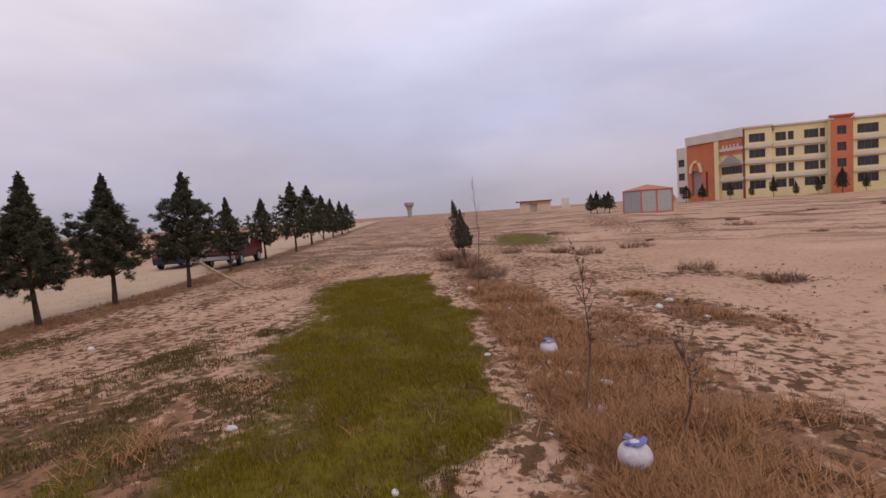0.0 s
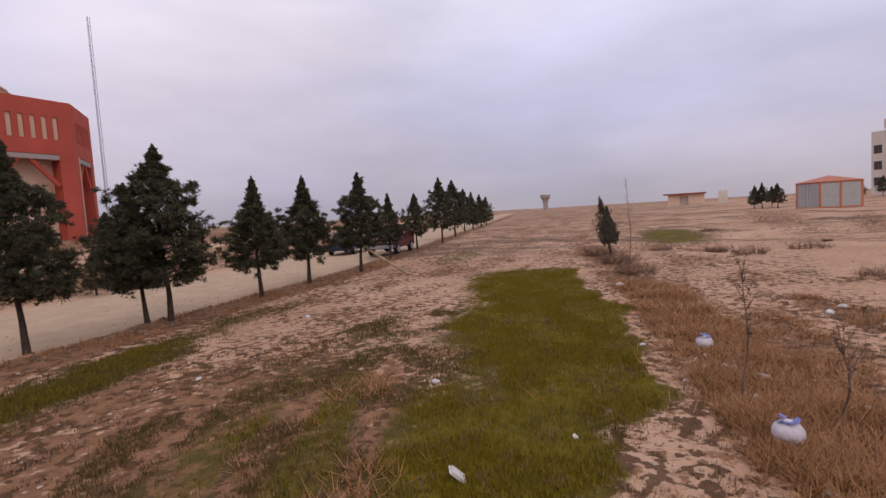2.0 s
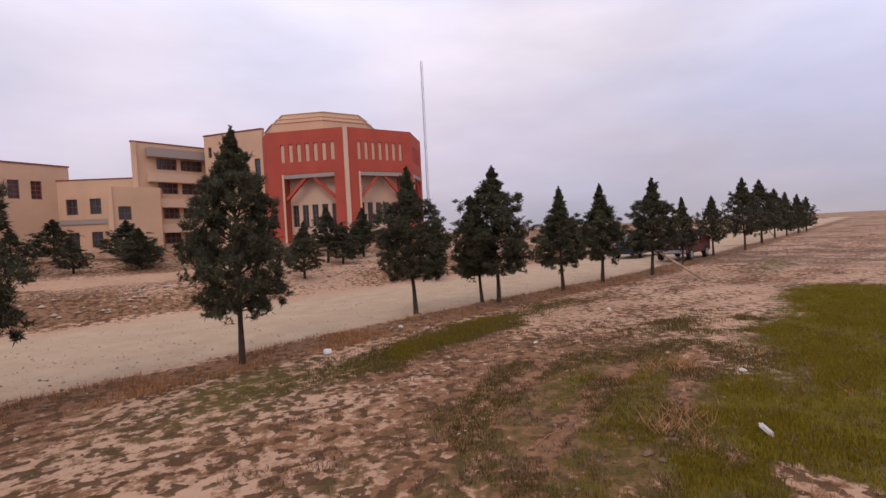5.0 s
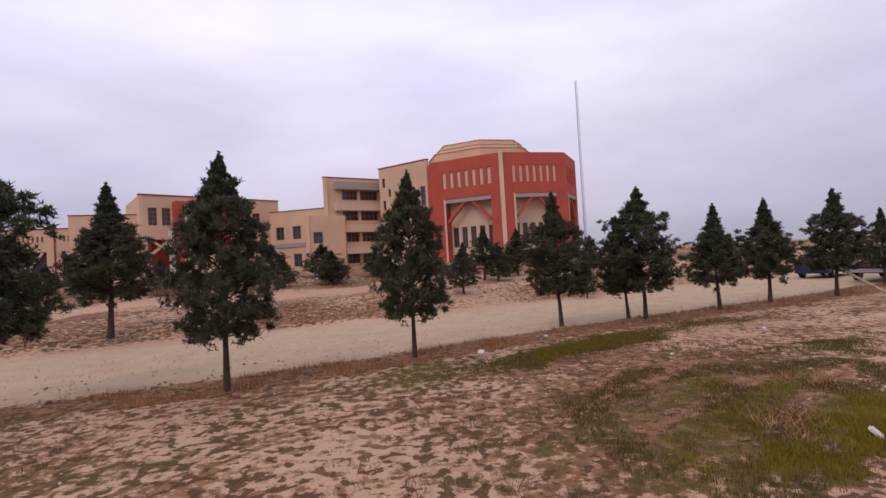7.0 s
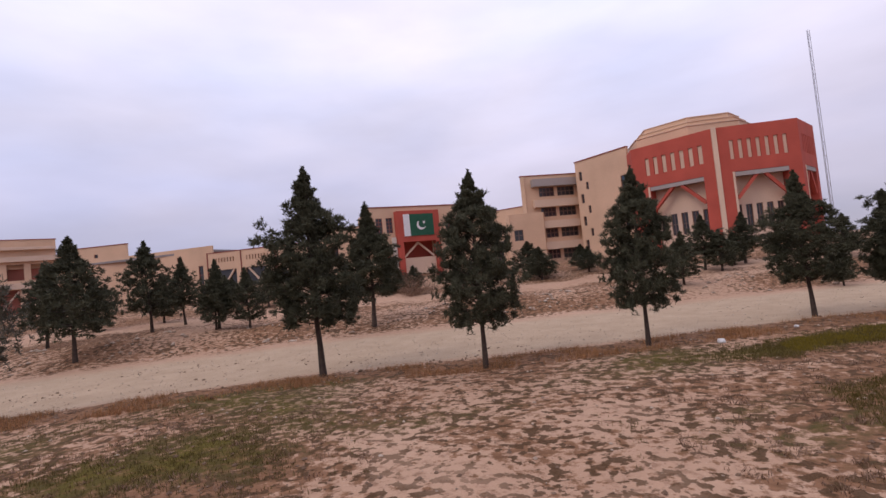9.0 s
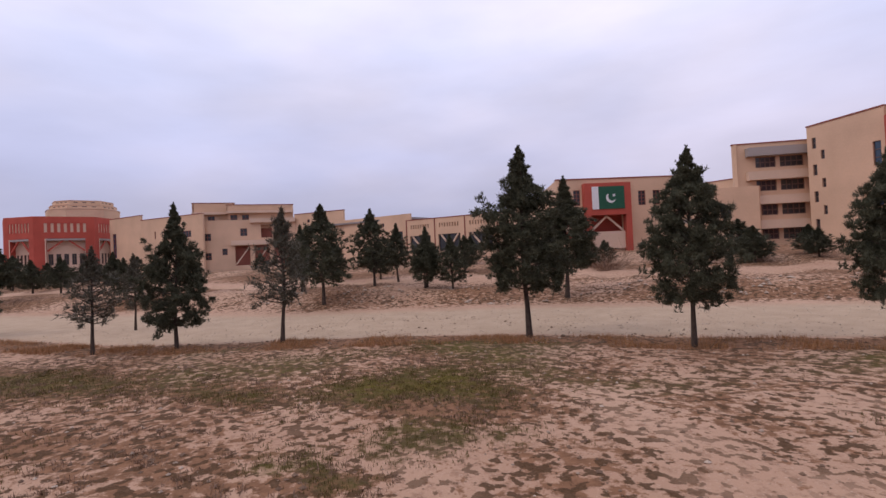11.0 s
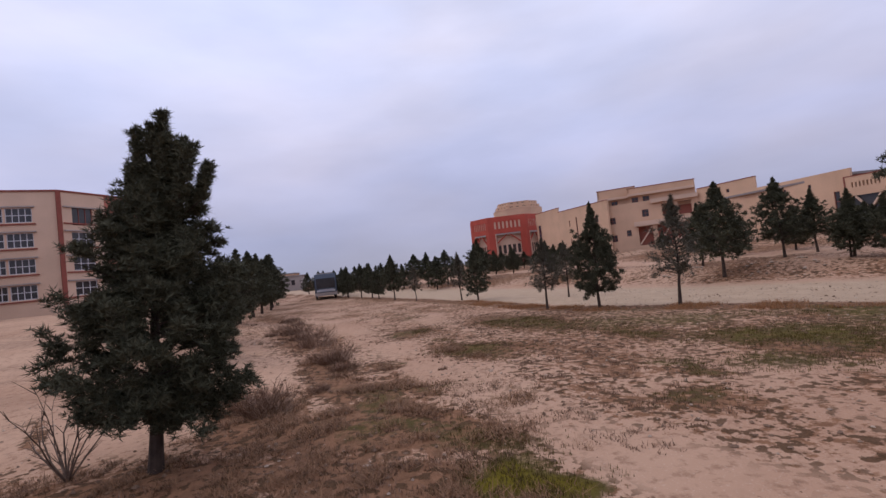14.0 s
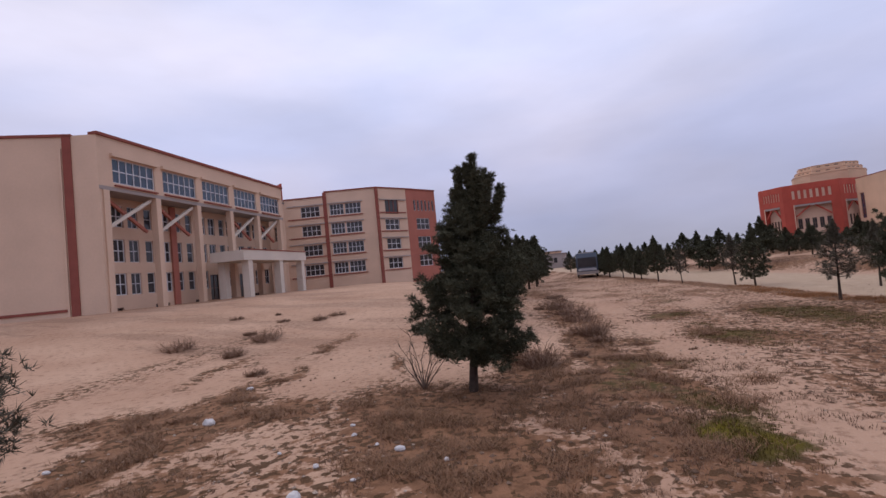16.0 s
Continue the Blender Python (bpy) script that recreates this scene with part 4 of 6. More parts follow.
segs = [(0, 1, M_DULLRED), (1, 2, M_DULLRED), (2, 3, M_TAN2), (3, 4, M_TAN2), (4, 5, M_TAN2), (5, 6, M_TAN2)]
for i, j, m in segs:
    p, q = Q[j], Q[i]
    L = dist2(p, q)
    if (i, j) == (3, 4):
        wins = [w for z in rows4 for w in ((0.7, 2.9, z, z + 1.75, 4, 2, M_FRAME, M_GLASS), (3.1, 5.6, z, z + 1.75, 4, 2, M_FRAME, M_GLASS))]
    elif (i, j) == (4, 5):
        wins = [(2.6, 5.6, z, z + 1.7, 4, 2, M_FRAME, M_GLASS) for z in rows4]
    elif (i, j) == (5, 6):
        wins = [w for z in rows4 for w in ((1.6, 2.9, z, z + 1.4, 2, 2, M_FRAME, M_GLASS), (5.2, 5.9, z - 0.2, z + 1.0, 1, 2, M_FRAME, M_GLASS))]
    elif (i, j) == (2, 3):
        wins = [(1.4, 4.2, z, z + 1.75, 3, 2, M_FRAME, M_GLASS) for z in rows4[:3]] + [(1.6, 4.2, 13.2, 15.5, 3, 1, M_TRIM, M_GLASS)]
    elif (i, j) == (1, 2):
        wins = [(1.6 + 0.85 * k, 2.1 + 0.85 * k, 13.8, 15.6, 1, 1, M_FRAME, M_GLASS) for k in range(6)] + [(2.0, 5.0, z, z + 1.9, 3, 2, M_FRAME, M_GLASS) for z in rows4[:3]]
    else:
        wins = [(1.5 + 3.0 * k, 3.3 + 3.0 * k, z, z + 1.7, 3, 2, M_FRAME, M_GLASS) for k in range(3) for z in rows4]
    b = facade(rear2, p, q, Z0, Z1 if j < 5 else Z1 - 0.7, wins, m, th=0.4)
    wbox(rear2, b, -0.05, -0.12, Z1 if j < 5 else Z1 - 0.7, L + 0.05, 0.5, (Z1 if j < 5 else Z1 - 0.7) + 0.2, M_TRIM, "coping", "brown-red coping")
    if (i, j) in ((3, 4), (2, 3)):
        wbox(rear2, b, -0.25, -0.14, Z0, 0.3, -0.003, Z1, M_TRIM, "red_strip", "brown-red vertical strip")
    if (i, j) in ((3, 4), (2, 3), (4, 5)):
        for z in rows4:
            wbox(rear2, b, 0.5, -0.12, z - 0.28, L - 0.2 if (i, j) != (3, 4) else 5.9, -0.003, z - 0.12, M_TRIM, "window_sill")
            wbox(rear2, b, 0.5, -0.22, z + 1.8, L - 0.2 if (i, j) != (3, 4) else 5.9, -0.003, z + 1.95, M_GREYR, "window_hood")
slab(rear2, inner([*Q, (-52, -75), (-90, -60)], 0.96), Z1 - 1.2, Z1 - 0.9, M_ROOF)

# East: cream block with orange facing, a shed, far sheds and a tower.
cream = thing("cream_block", 109, -12, 3.0, "cream four-storey block with orange facing and curved end", "building")
E = [(119.0, -0.8), (117.2, -2.6), (112.4, -7.6), (108.5, -11.4), (108.8, -15.8), (110.2, -16.2), (110.6, -24.6), (109.4, -24.8), (109.8, -28.2), (111.0, -28.4), (113.0, -62.0)]
C0, C1 = 2.8, 15.7
r4 = (4.5, 7.35, 10.2, 13.05)
for i in range(len(E) - 1):
    p, q = E[i], E[i + 1]
    L = dist2(p, q)
    m, wins, z1 = M_CREAM, [], C1
    if i == 0:
        m, z1 = M_WHITE, C1 - 1.6
        wins = [(0.4, 1.9, z, z + 1.5, 2, 2, M_DARKFRAME, M_GLASS) for z in r4[:3]]
    elif i == 1:
        m = M_ORANGE
        wins = [(1.0, 3.2, 4.2, 9.0), (4.2, 4.8, 3.6, 8.6)]
    elif i == 2:
        m = M_CREAM
        wins = [(0.7, 5.0, z, z + 1.5, 6, 1, M_DARKFRAME, M_GLASS) for z in (4.6, 7.6)]
    elif i == 3:
        wins = [(0.8, 3.4, z, z + 1.55, 3, 1, M_DARKFRAME, M_GLASS) for z in r4]
    elif i == 5:
        wins = [w for z in r4 for w in ((0.5, 2.2, z, z + 1.55, 2, 1, M_DARKFRAME, M_GLASS), (2.5, 3.4, z, z + 1.55, 1, 1, M_DARKFRAME, M_GLASS), (5.0, 7.2, z, z + 1.55, 3, 1, M_DARKFRAME, M_GLASS), (7.4, 8.2, z, z + 1.55, 1, 1, M_DARKFRAME, M_GLASS))]
    elif i == 7:
        m, z1 = M_ORANGE, C1 + 0.5
        wins = [(1.0, 2.4, z, z + 1.5, 2, 1, M_DARKFRAME, M_GLASS) for z in r4]
    elif i == 9:
        wins = [(0.8 + 4.2 * k, 3.9 + 4.2 * k, z, z + 1.6, 3, 1, M_DARKFRAME, M_GLASS) for k in range(7) for z in r4]
    b = facade(cream, p, q, C0 - 1.5, z1, wins, m, th=0.5)
    if i in (2, 3, 5, 9):
        for z in (6.35, 9.2, 12.05):
            wbox(cream, b, 0.0, -0.35, z, L, -0.003, z + 0.55, M_WHITE, "floor_band", "pale floor band")
    if i != 0:
        wbox(cream, b, -0.1, -0.3, z1, L + 0.1, 0.5, z1 + 0.3, M_WHITE if i != 7 else M_ORANGE, "cornice", "pale roof cornice")
    if i in (1, 2):
        wbox(cream, b, 0, -0.4, 14.3, L, -0.003, z1, M_WHITE, "cornice_band", "pale curved cornice band")
    if i == 2:
        wbox(cream, b, 0.6, -0.2, 11.4, 5.2, -0.003, 14.2, M_ORANGE, "orange_panel", "orange facing panel")
        for k in range(5):
            wbox(cream, b, 1.2 + 0.75 * k, -0.26, 12.3, 1.5 + 0.75 * k, -0.204, 13.2, M_WHITE, "slot_panel")
        bm = bmesh.new()
        vs = [bm.verts.new((u, n, z)) for n in (-0.7, -0.003) for u, z in ((0.6, 9.5), (5.2, 9.5), (2.9, 11.2))]
        for f in ((0, 1, 2), (5, 4, 3), (0, 3, 4, 1), (1, 4, 5, 2), (2, 5, 3, 0)):
            bm.faces.new([vs[k] for k in f])
        ob = part("gable", bm, M_GREYR, cream, "grey gabled canopy")
        ob.matrix_basis = b
        wbox(cream, b, -0.4, -0.5, C0 - 1.5, 0.5, -0.003, 14.2, M_CREAM, "pier", "cream rendered pier")
        wbox(cream, b, 5.3, -0.3, C0 - 1.5, 5.6, -0.003, 15.6, M_TRIM, "red_strip")
    if i == 1:
        bm = bmesh.new()
        add_tube(bm, [(2.1 + 1.2 * math.cos(radians(a)), -0.15, 8.6 + 2.2 * math.sin(radians(a))) for a in range(0, 181, 15)], [0.3] * 13, sides=6)
        ob = part("arch", bm, M_CREAM, cream, "cream pointed arch surround")
        ob.matrix_basis = b
        wbox(cream, b, 0.4, 0.6, C0 - 1.5, 5.4, 0.8, 10, M_GREYR, "porch_back")
slab(cream, inner([*E[1:], (130, -62), (128, -10)], 0.94), C1 - 0.6, C1 - 0.3, M_ROOF)

shed = thing("panel_shed", 65.5, 4.5, 1.55, "grey panelled shed with orange frame and low roof", "shed")
S = [(66.9, 6.9), (64.9, 4.9), (65.6, 1.5), (68.4, 3.4)]
M_PANEL = mat("pale_grey_panel", (0.42, 0.42, 0.40), rough=0.6, vary=0.06, scale=2)
for i in range(4):
    p, q = S[i], S[(i + 1) % 4]
    L = dist2(p, q)
    b = facade(shed, p, q, 1.3, 4.15, [], M_PANEL, th=0.1)
    for u in ((0, L * 0.5, L) if i in (1, 3) else (0, L)):
        wbox(shed, b, u - 0.09, -0.05, 1.3, u + 0.09, -0.002, 4.2, M_ORANGE, "frame_post", "orange steel post")
    for z in (1.5, 4.08):
        wbox(shed, b, 0, -0.04, z, L, -0.001, z + 0.12, M_ORANGE, "frame_rail", "orange steel rail")
    if i == 0:
        for k in range(6):
            wbox(shed, b, 0.2 + 0.42 * k, -0.03, 1.7, 0.26 + 0.42 * k, -0.001, 4.0, M_STEEL, "rib")
bm = bmesh.new()
rim = [bm.verts.new((*p, 4.2)) for p in inner(S, 1.1)]
tip = bm.verts.new((66.4, 4.2, 4.85))
bm.faces.new(rim)
for k in range(4):
    bm.faces.new((rim[(k + 1) % 4], rim[k], tip))
local(part("roof", bm, mat("red_sheet_roof", (0.45, 0.16, 0.10), rough=0.6, vary=0.08), shed, "low red sheet roof"), shed)

far = thing("far_shed", 152, 34, 2.5, "pale far shed with a flat overhanging roof", "shed")
b = facade(far, (151.2, 38.6), (153.0, 29.6), 1.8, 5.4, [(3.0, 5.2, 2.4, 4.9)], M_TAN2)
wbox(far, b, -1.2, -0.8, 5.4, 9.6, 3.0, 5.75, M_TRIM, "roof", "thin dark flat roof")
wbox(far, b, 3.0, 1.2, 1.8, 5.2, 1.4, 5.0, M_WHITE, "inner_wall")
facade(far, (155.0, 26.6), (155.4, 24.4), 1.8, 5.8, [], M_WHITE, name="side_block")

# Distance haze is put into the tower's colour: grey in place of tan.
tower = thing("control_tower", 446, 226, -1, "distant concrete tower with a flared head, greyed for haze", "tower")
bm = bmesh.new()
add_tube(bm, [(0, 0, 0), (0, 0, 3), (0, 0, 13), (0, 0, 16.2)], [3.4, 2.3, 2.3, 3.2], sides=10)
part("shaft", bm, M_GREYR, tower)
bm = bmesh.new()
add_tube(bm, [(0, 0, 16.2), (0, 0, 18.2), (0, 0, 20.6)], [3.2, 4.7, 4.9], sides=10)
part("head", bm, M_GREYR, tower, "glazed flared tower head")
bm = bmesh.new()
add_tube(bm, [(0, 0, 20.6), (0, 0, 21.4)], [5.2, 5.0], sides=10)
part("roof", bm, M_WHITE, tower)

mast = thing("radio_mast", 20.4, 65.5, 0.2, "slim guyed lattice mast of galvanised steel", "mast")
bm = bmesh.new()
for k in range(3):
    a = radians(120 * k)
    add_tube(bm, [(0.16 * math.cos(a), 0.16 * math.sin(a), 0), (0.14 * math.cos(a), 0.14 * math.sin(a), 23.2)], [0.035, 0.03], sides=4)
part("leg", bm, M_STEEL, mast)
bm = bmesh.new()
for k in range(46):
    a, c2 = radians(120 * k), radians(120 * (k + 1))
    add_tube(bm, [(0.15 * math.cos(a), 0.15 * math.sin(a), 0.5 * k), (0.15 * math.cos(c2), 0.15 * math.sin(c2), 0.5 * k + 0.5)], [0.018, 0.018], sides=3)
part("lattice", bm, M_STEEL, mast)

# each building on its site
for ob, move in ((hall_a, (0.7, -0.7, 1.3)), (stair, (1.0, -0.6, 1.7)), (link_wing, (1.3, -0.2, 1.8)), (portal, (1.8, 0.4, 2.0)), (flag, (1.8, 0.4, 2.0)), (low, (1.8, 0.6, 2.0)), (wing, (2.0, 1.2, 2.0)), (rear, (2.0, 2.2, 2.0)), (plain, (2.0, 2.2, 1.8)), (hall_b, (0.7, 0.4, 1.5)),
                 (mast, (0.8, -1.4, 1.2)), (cream, (-0.3, -3.4, -1.9)), (shed, (0.0, -1.3, -1.05)), (far, (-1.0, -1.6, -1.8)), (tower, (5, -11, -5)), (colon, (1.6, -1.4, -1.65)), (rear2, (1.6, -2.0, -0.8))):
    ob.location += Vector(move)

# ---- trees ----


def pine_meshes(seed, h, w, bare, tufts, blades, size, reach=0.15, full=False):
    """Trunk with limbs, and a crown of needle tufts: a full round skirt under a loose spire."""
    rng = random.Random(seed)
    bm = bmesh.new()
    lean = rng.uniform(-0.1, 0.1)
    stem = [(lean * (k / 6) * 0.6, 0.05 * math.sin(k + seed), h * 0.95 * k / 6 - (0.15 if k == 0 else 0)) for k in range(7)]
    r0 = 0.012 * h + 0.012
    add_tube(bm, stem, [r0 * (1.3 if k == 0 else 1 - 0.86 * k / 6) for k in range(7)], sides=8)
    verts, faces = [], []
    bulk = rng.uniform(0.40, 0.52)

    def trunk_at(z):
        return Vector((lean * z / h * 0.6, 0.03 * math.sin(z + seed), z))

    def girth(f):
        if f < 0.16:
            return 0.66 + 0.34 * math.sin(f / 0.16 * math.pi / 2)
        if full:
            return 1.0 - 0.62 * smooth(0.15, 1.0, f) - 0.26 * smooth(0.70, 0.95, f)
        if f < bulk:
            return 1.0 - 0.14 * (f - 0.16) / (bulk - 0.16)
        neck = bulk + 0.20
        if f < neck:
            return 0.86 - 0.52 * smooth(bulk, neck, f)
        return 0.34 - 0.32 * (f - neck) / (1 - neck)

    def tuft(p, d, length):
        """A rounded clump of short needles, fuller towards the light."""
        d = d.normalized()
        for _ in range(blades):
            v = Vector((rng.gauss(0, 1), rng.gauss(0, 1), rng.gauss(0.25, 0.9))).normalized()
            v = (v + d * 0.55).normalized() * length * rng.uniform(0.55, 1.0)
            t = v.orthogonal().normalized()
            t = Matrix.Rotation(rng.uniform(0, 6.28), 3, v) @ t
            q = p + v * rng.uniform(0.0, 0.35)
            n = len(verts)
            verts.extend((q - t * size, q + t * size, q + v))
            faces.append((n, n + 1, n + 2))

    branches = int(h * 20)
    z_lo = bare * h
    per = max(4, tufts // branches)
    for i in range(branches):
        f = (i + rng.random()) / branches
        f = f ** 1.15
        z = z_lo + (h * (0.91 if full else 0.97) - z_lo) * f
        t = i * 2.39996 + rng.uniform(-0.4, 0.4)
        lump = noise.noise((math.cos(t) * 1.3 + seed, math.sin(t) * 1.3, z * 1.1))
        r = w * girth(f) * (rng.uniform(0.90, 1.06) + 0.24 * lump)
        up = rng.uniform(0.05, 0.35) + 0.7 * f
        out = Vector((math.cos(t), math.sin(t), up)).normalized()
        base = trunk_at(z - 0.12 * r)
        tip = base + out * r * 0.96
        add_tube(bm, [base, base + out * r * 0.5 + Vector((0, 0, -0.02)), base + out * r * 0.85], [0.018, 0.010, 0.004], sides=3, cap=False)
        wide = 0.08 * r + 0.012
        near_tip = min(1.0, 0.35 + r / (0.6 * w))
        puffs = [base + (tip - base) * rng.uniform(0.35, 1.0) ** 0.7 + Vector((rng.gauss(0, 1), rng.gauss(0, 1), rng.gauss(0, 1.8))) * wide for _ in range(5 if r > 0.4 * w else 2)]
        for k in range(per):
            s = rng.uniform(0.12, 1.0) ** 0.6
            p = rng.choice(puffs) if k % 4 else base + (tip - base) * s * 0.8
            p = p + Vector((rng.gauss(0, 1), rng.gauss(0, 1), rng.gauss(0, 0.8))) * 0.05 * h / 4 * near_tip
            d = (out * 0.7 + Vector((rng.uniform(-0.7, 0.7), rng.uniform(-0.7, 0.7), 0.6)))
            tuft(p, d, rng.uniform(0.75, 1.2) * reach * near_tip)
    for k in range(15 if full else 3):
        # upright leading shoots
        t = k * 2.4 + seed
        q = rng.uniform(0.05, 0.48) * w if full else rng.uniform(0.08, 0.22) * w
        z = h * (rng.uniform(0.87, 0.93) - 0.30 * q / w) if full else h * rng.uniform(0.66, 0.84)
        a = trunk_at(z) + Vector((math.cos(t) * q, math.sin(t) * q, 0))
        e = a + Vector((math.cos(t) * 0.06, math.sin(t) * 0.06, rng.uniform(0.40, 0.62) * h / 4.9))
        add_tube(bm, [trunk_at(z - q), a, e], [0.012, 0.008, 0.004], sides=3, cap=False)
        for j in range(120 if full else 30):
            u = rng.random()
            tuft(a.lerp(e, u) + Vector((rng.gauss(0, 0.035), rng.gauss(0, 0.035), 0)), Vector((rng.uniform(-0.6, 0.6), rng.uniform(-0.6, 0.6), 1)), reach * 0.9)
    for k in range(14):
        tuft(trunk_at(h * ((0.84 if full else 0.93) + 0.005 * k)), Vector((rng.uniform(-0.4, 0.4), rng.uniform(-0.4, 0.4), 1.6)), reach * (1 - 0.035 * k))
    tr = bpy.data.meshes.new("trunk")
    bm.to_mesh(tr)
    bm.free()
    tr.materials.append(M_BARK)
    cr = bpy.data.meshes.new("crown")
    cr.from_pydata([tuple(v) for v in verts], [], faces)
    return tr, cr


SHAPES = ((11, 4.0, 1.04, 0.26), (23, 4.0, 1.16, 0.24), (37, 4.0, 0.92, 0.27), (51, 4.0, 1.05, 0.16))
PINES = [pine_meshes(*s, 7000, 11, 0.0100, 0.10) for s in SHAPES]
FAR_PINES = [pine_meshes(*s, 1900, 9, 0.021, 0.145) for s in SHAPES]
BIG = pine_meshes(77, 4.9, 1.14, 0.15, 15500, 12, 0.0078, 0.10, True)
for pm in PINES + FAR_PINES + [BIG]:
    pm[1].materials.append(M_NEEDLE)
THIN = pine_meshes(93, 3.0, 0.75, 0.3, 800, 8, 0.010, 0.14)
THIN[1].materials.append(M_NEEDLE_B)


def pine(x, y, h, variant, turn, label, group, wide=1.0, tall=4.0, lean=0.0):
    if variant in PINES and math.hypot(x, y) > 24:
        variant = FAR_PINES[PINES.index(variant)]
    tr, cr = variant
    ob = thing("pine_tree", x, y, gz(x, y), label, "tree", group)
    k = h / tall
    ob.matrix_basis = Matrix.Translation((x, y, gz(x, y))) @ Euler((radians(lean), radians(lean * 0.6), radians(turn))).to_matrix().to_4x4()
    ob.scale = (k * wide * 1.08, k * wide * 1.08, k)
    t = new("trunk", tr)
    t.parent = ob
    c = new("crown", cr)
    c.parent = ob
    return ob


ROADSIDE = [(-1.5, 12.8, 4.35, 1, 0.76), (2.8, 15.7, 4.00, 0, 0.95), (8.6, 17.1, 3.55, 2, 1.1), (11.2, 18.2, 3.75, 2, 1.15), (14.4, 18.9, 4.05, 0, 1.0), (19.0, 21.6, 3.40, 2, 1.05), (24.6, 24.5, 3.55, 0, 1.05),
            (29.8, 26.4, 4.85, 1, 0.9), (36.0, 29.6, 4.95, 1, 1.05), (46.1, 35.4, 4.84, 1, 1.0), (52.2, 38.4, 4.74, 3, 1.0), (59.0, 41.5, 4.64, 3, 1.0), (67.0, 45.5, 4.53, 3, 1.1),
            (-5.1, 11.1, 4.61, 1, 0.80), (-9.0, 10.4, 5.15, 0, 0.92), (-17.0, 4.8, 4.14, 3, 0.85), (-28.1, 2.0, 3.50, 3, 0.9), (-37.8, -3.0, 3.61, 1, 0.9), (-43.0, -4.4, 2.99, 3, 1.0), (-45.5, -5.1, 3.30, 3, 1.1),
            (-48.1, -6.2, 3.40, 1, 1.0), (-52.8, -7.9, 3.40, 3, 1.1), (-56.1, -8.3, 3.30, 1, 1.2), (-60.1, -9.2, 3.50, 3, 1.2), (-65.1, -10.6, 3.40, 1, 1.2), (-71.1, -12.8, 3.61, 3, 1.2), (-78.1, -14.6, 3.71, 1, 1.3), (-88.2, -17.9, 3.92, 3, 1.3)]
for i, (x, y, h, v, wd) in enumerate(ROADSIDE):
    pine(x, y, h, PINES[v], 57 * i, "dark green roadside pine with bare lower trunk", "roadside pines", wd)
# twin-stemmed pine
pine(5.5, 16.0, 4.05, PINES[1], 40, "twin-stemmed dark green roadside pine", "roadside pines", 1.0)
pine(5.2, 16.4, 3.25, PINES[0], 170, "shorter stem of the twin roadside pine", "roadside pines", 1.0, lean=5)
# thin, dusty young trees
for i, (x, y, h, wd) in enumerate([(-14.7, 6.7, 3.80, 0.9), (-18.6, 3.2, 3.00, 1.0), (-30.0, 1.2, 3.09, 0.9), (-33.6, -1.5, 2.58, 0.8), (-23.6, 6.0, 2.95, 0.9)]):
    pine(x, y, h, THIN, 71 * i, "thin dusty young roadside pine", "young roadside pines", wd, 3.0)
# pines on the bank across the road
BANK = [(-11.9, 19.1, 5.36, 2, 0.95), (-21.5, 13.2, 4.74, 1, 0.9), (-22.4, 17.3, 4.23, 1, 0.85), (-19.3, 18.2, 3.19, 2, 1.0), (-17.9, 18.5, 2.78, 3, 1.0), (-22.1, 25.3, 2.47, 3, 1.2), (-23.1, 19.9, 3.50, 2, 0.9), (-19.2, 17.9, 2.78, 3, 0.9), (-25.9, 21.1, 2.68, 3, 1.1),
        (-28.5, 19.3, 2.99, 3, 1.0), (1.0, 25.2, 2.47, 3, 1.1), (3.7, 31.1, 2.37, 3, 1.3), (3.0, 31.7, 3.19, 2, 1.2), (5.8, 35.1, 3.19, 2, 1.3), (6.9, 24.7, 1.75, 3, 1.0), (-8.0, 37.5, 2.37, 3, 1.9), (-6.9, 34.6, 2.06, 3, 1.9), (-4.0, 36.6, 1.85, 3, 1.8), (-11.7, 38.1, 2.47, 3, 1.7),
        (10.1, 32.8, 2.47, 3, 1.3), (-0.4, 33.0, 2.68, 3, 1.2), (-25.7, 15.0, 3.71, 2, 0.9), (-31.3, 11.4, 2.68, 3, 1.1), (-35.9, 9.6, 2.47, 3, 1.0), (-41.9, 10.9, 2.89, 2, 1.1), (-49.8, 9.7, 2.89, 3, 1.1), (-57.8, 9.5, 2.99, 3, 1.3), (-69.6, 10.2, 3.71, 1, 1.2), (-75.8, 7.3, 3.30, 3, 1.3)]
for k in range(15):
    BANK.append((-92 + 3.3 * k, 1.8 + 0.35 * (-39.3 + 3.3 * k) + 1.6 * math.sin(k * 2.3), 3.0 + 1.1 * abs(math.sin(k * 1.9)), (1, 3, 2)[k % 3], 1.15))
for i, (x, y, h, v, wd) in enumerate(BANK):
    pine(x, y, h, PINES[v], 83 * i, "dark green pine on the bank across the road", "bank pines", wd * 1.22)
HEDGE = [(x, 27.0 + 0.32 * (x + 40) * 0.6 + 1.5 * math.sin(x), 1.5 + 0.7 * abs(math.sin(x * 1.7))) for x in (-46, -43, -40.5, -38, -35, -32.6, -30, -27.4, -25, -22, -19.4, -17, -14.6, -12, -9.5, -6.5, -3.5, -1, 2, 5, 8.4, 11.2)]
HEDGE += [(x, 15.0 + 0.12 * (x + 50), 1.9 + 0.8 * abs(math.sin(x))) for x in (-78, -73, -68, -64, -60, -56.5, -53, -49.6, -46.5)]
for i, (x, y, h) in enumerate(HEDGE):
    pine(x, y, h, PINES[3], 47 * i, "low dark evergreen before the tan buildings", "low evergreens", 1.9)
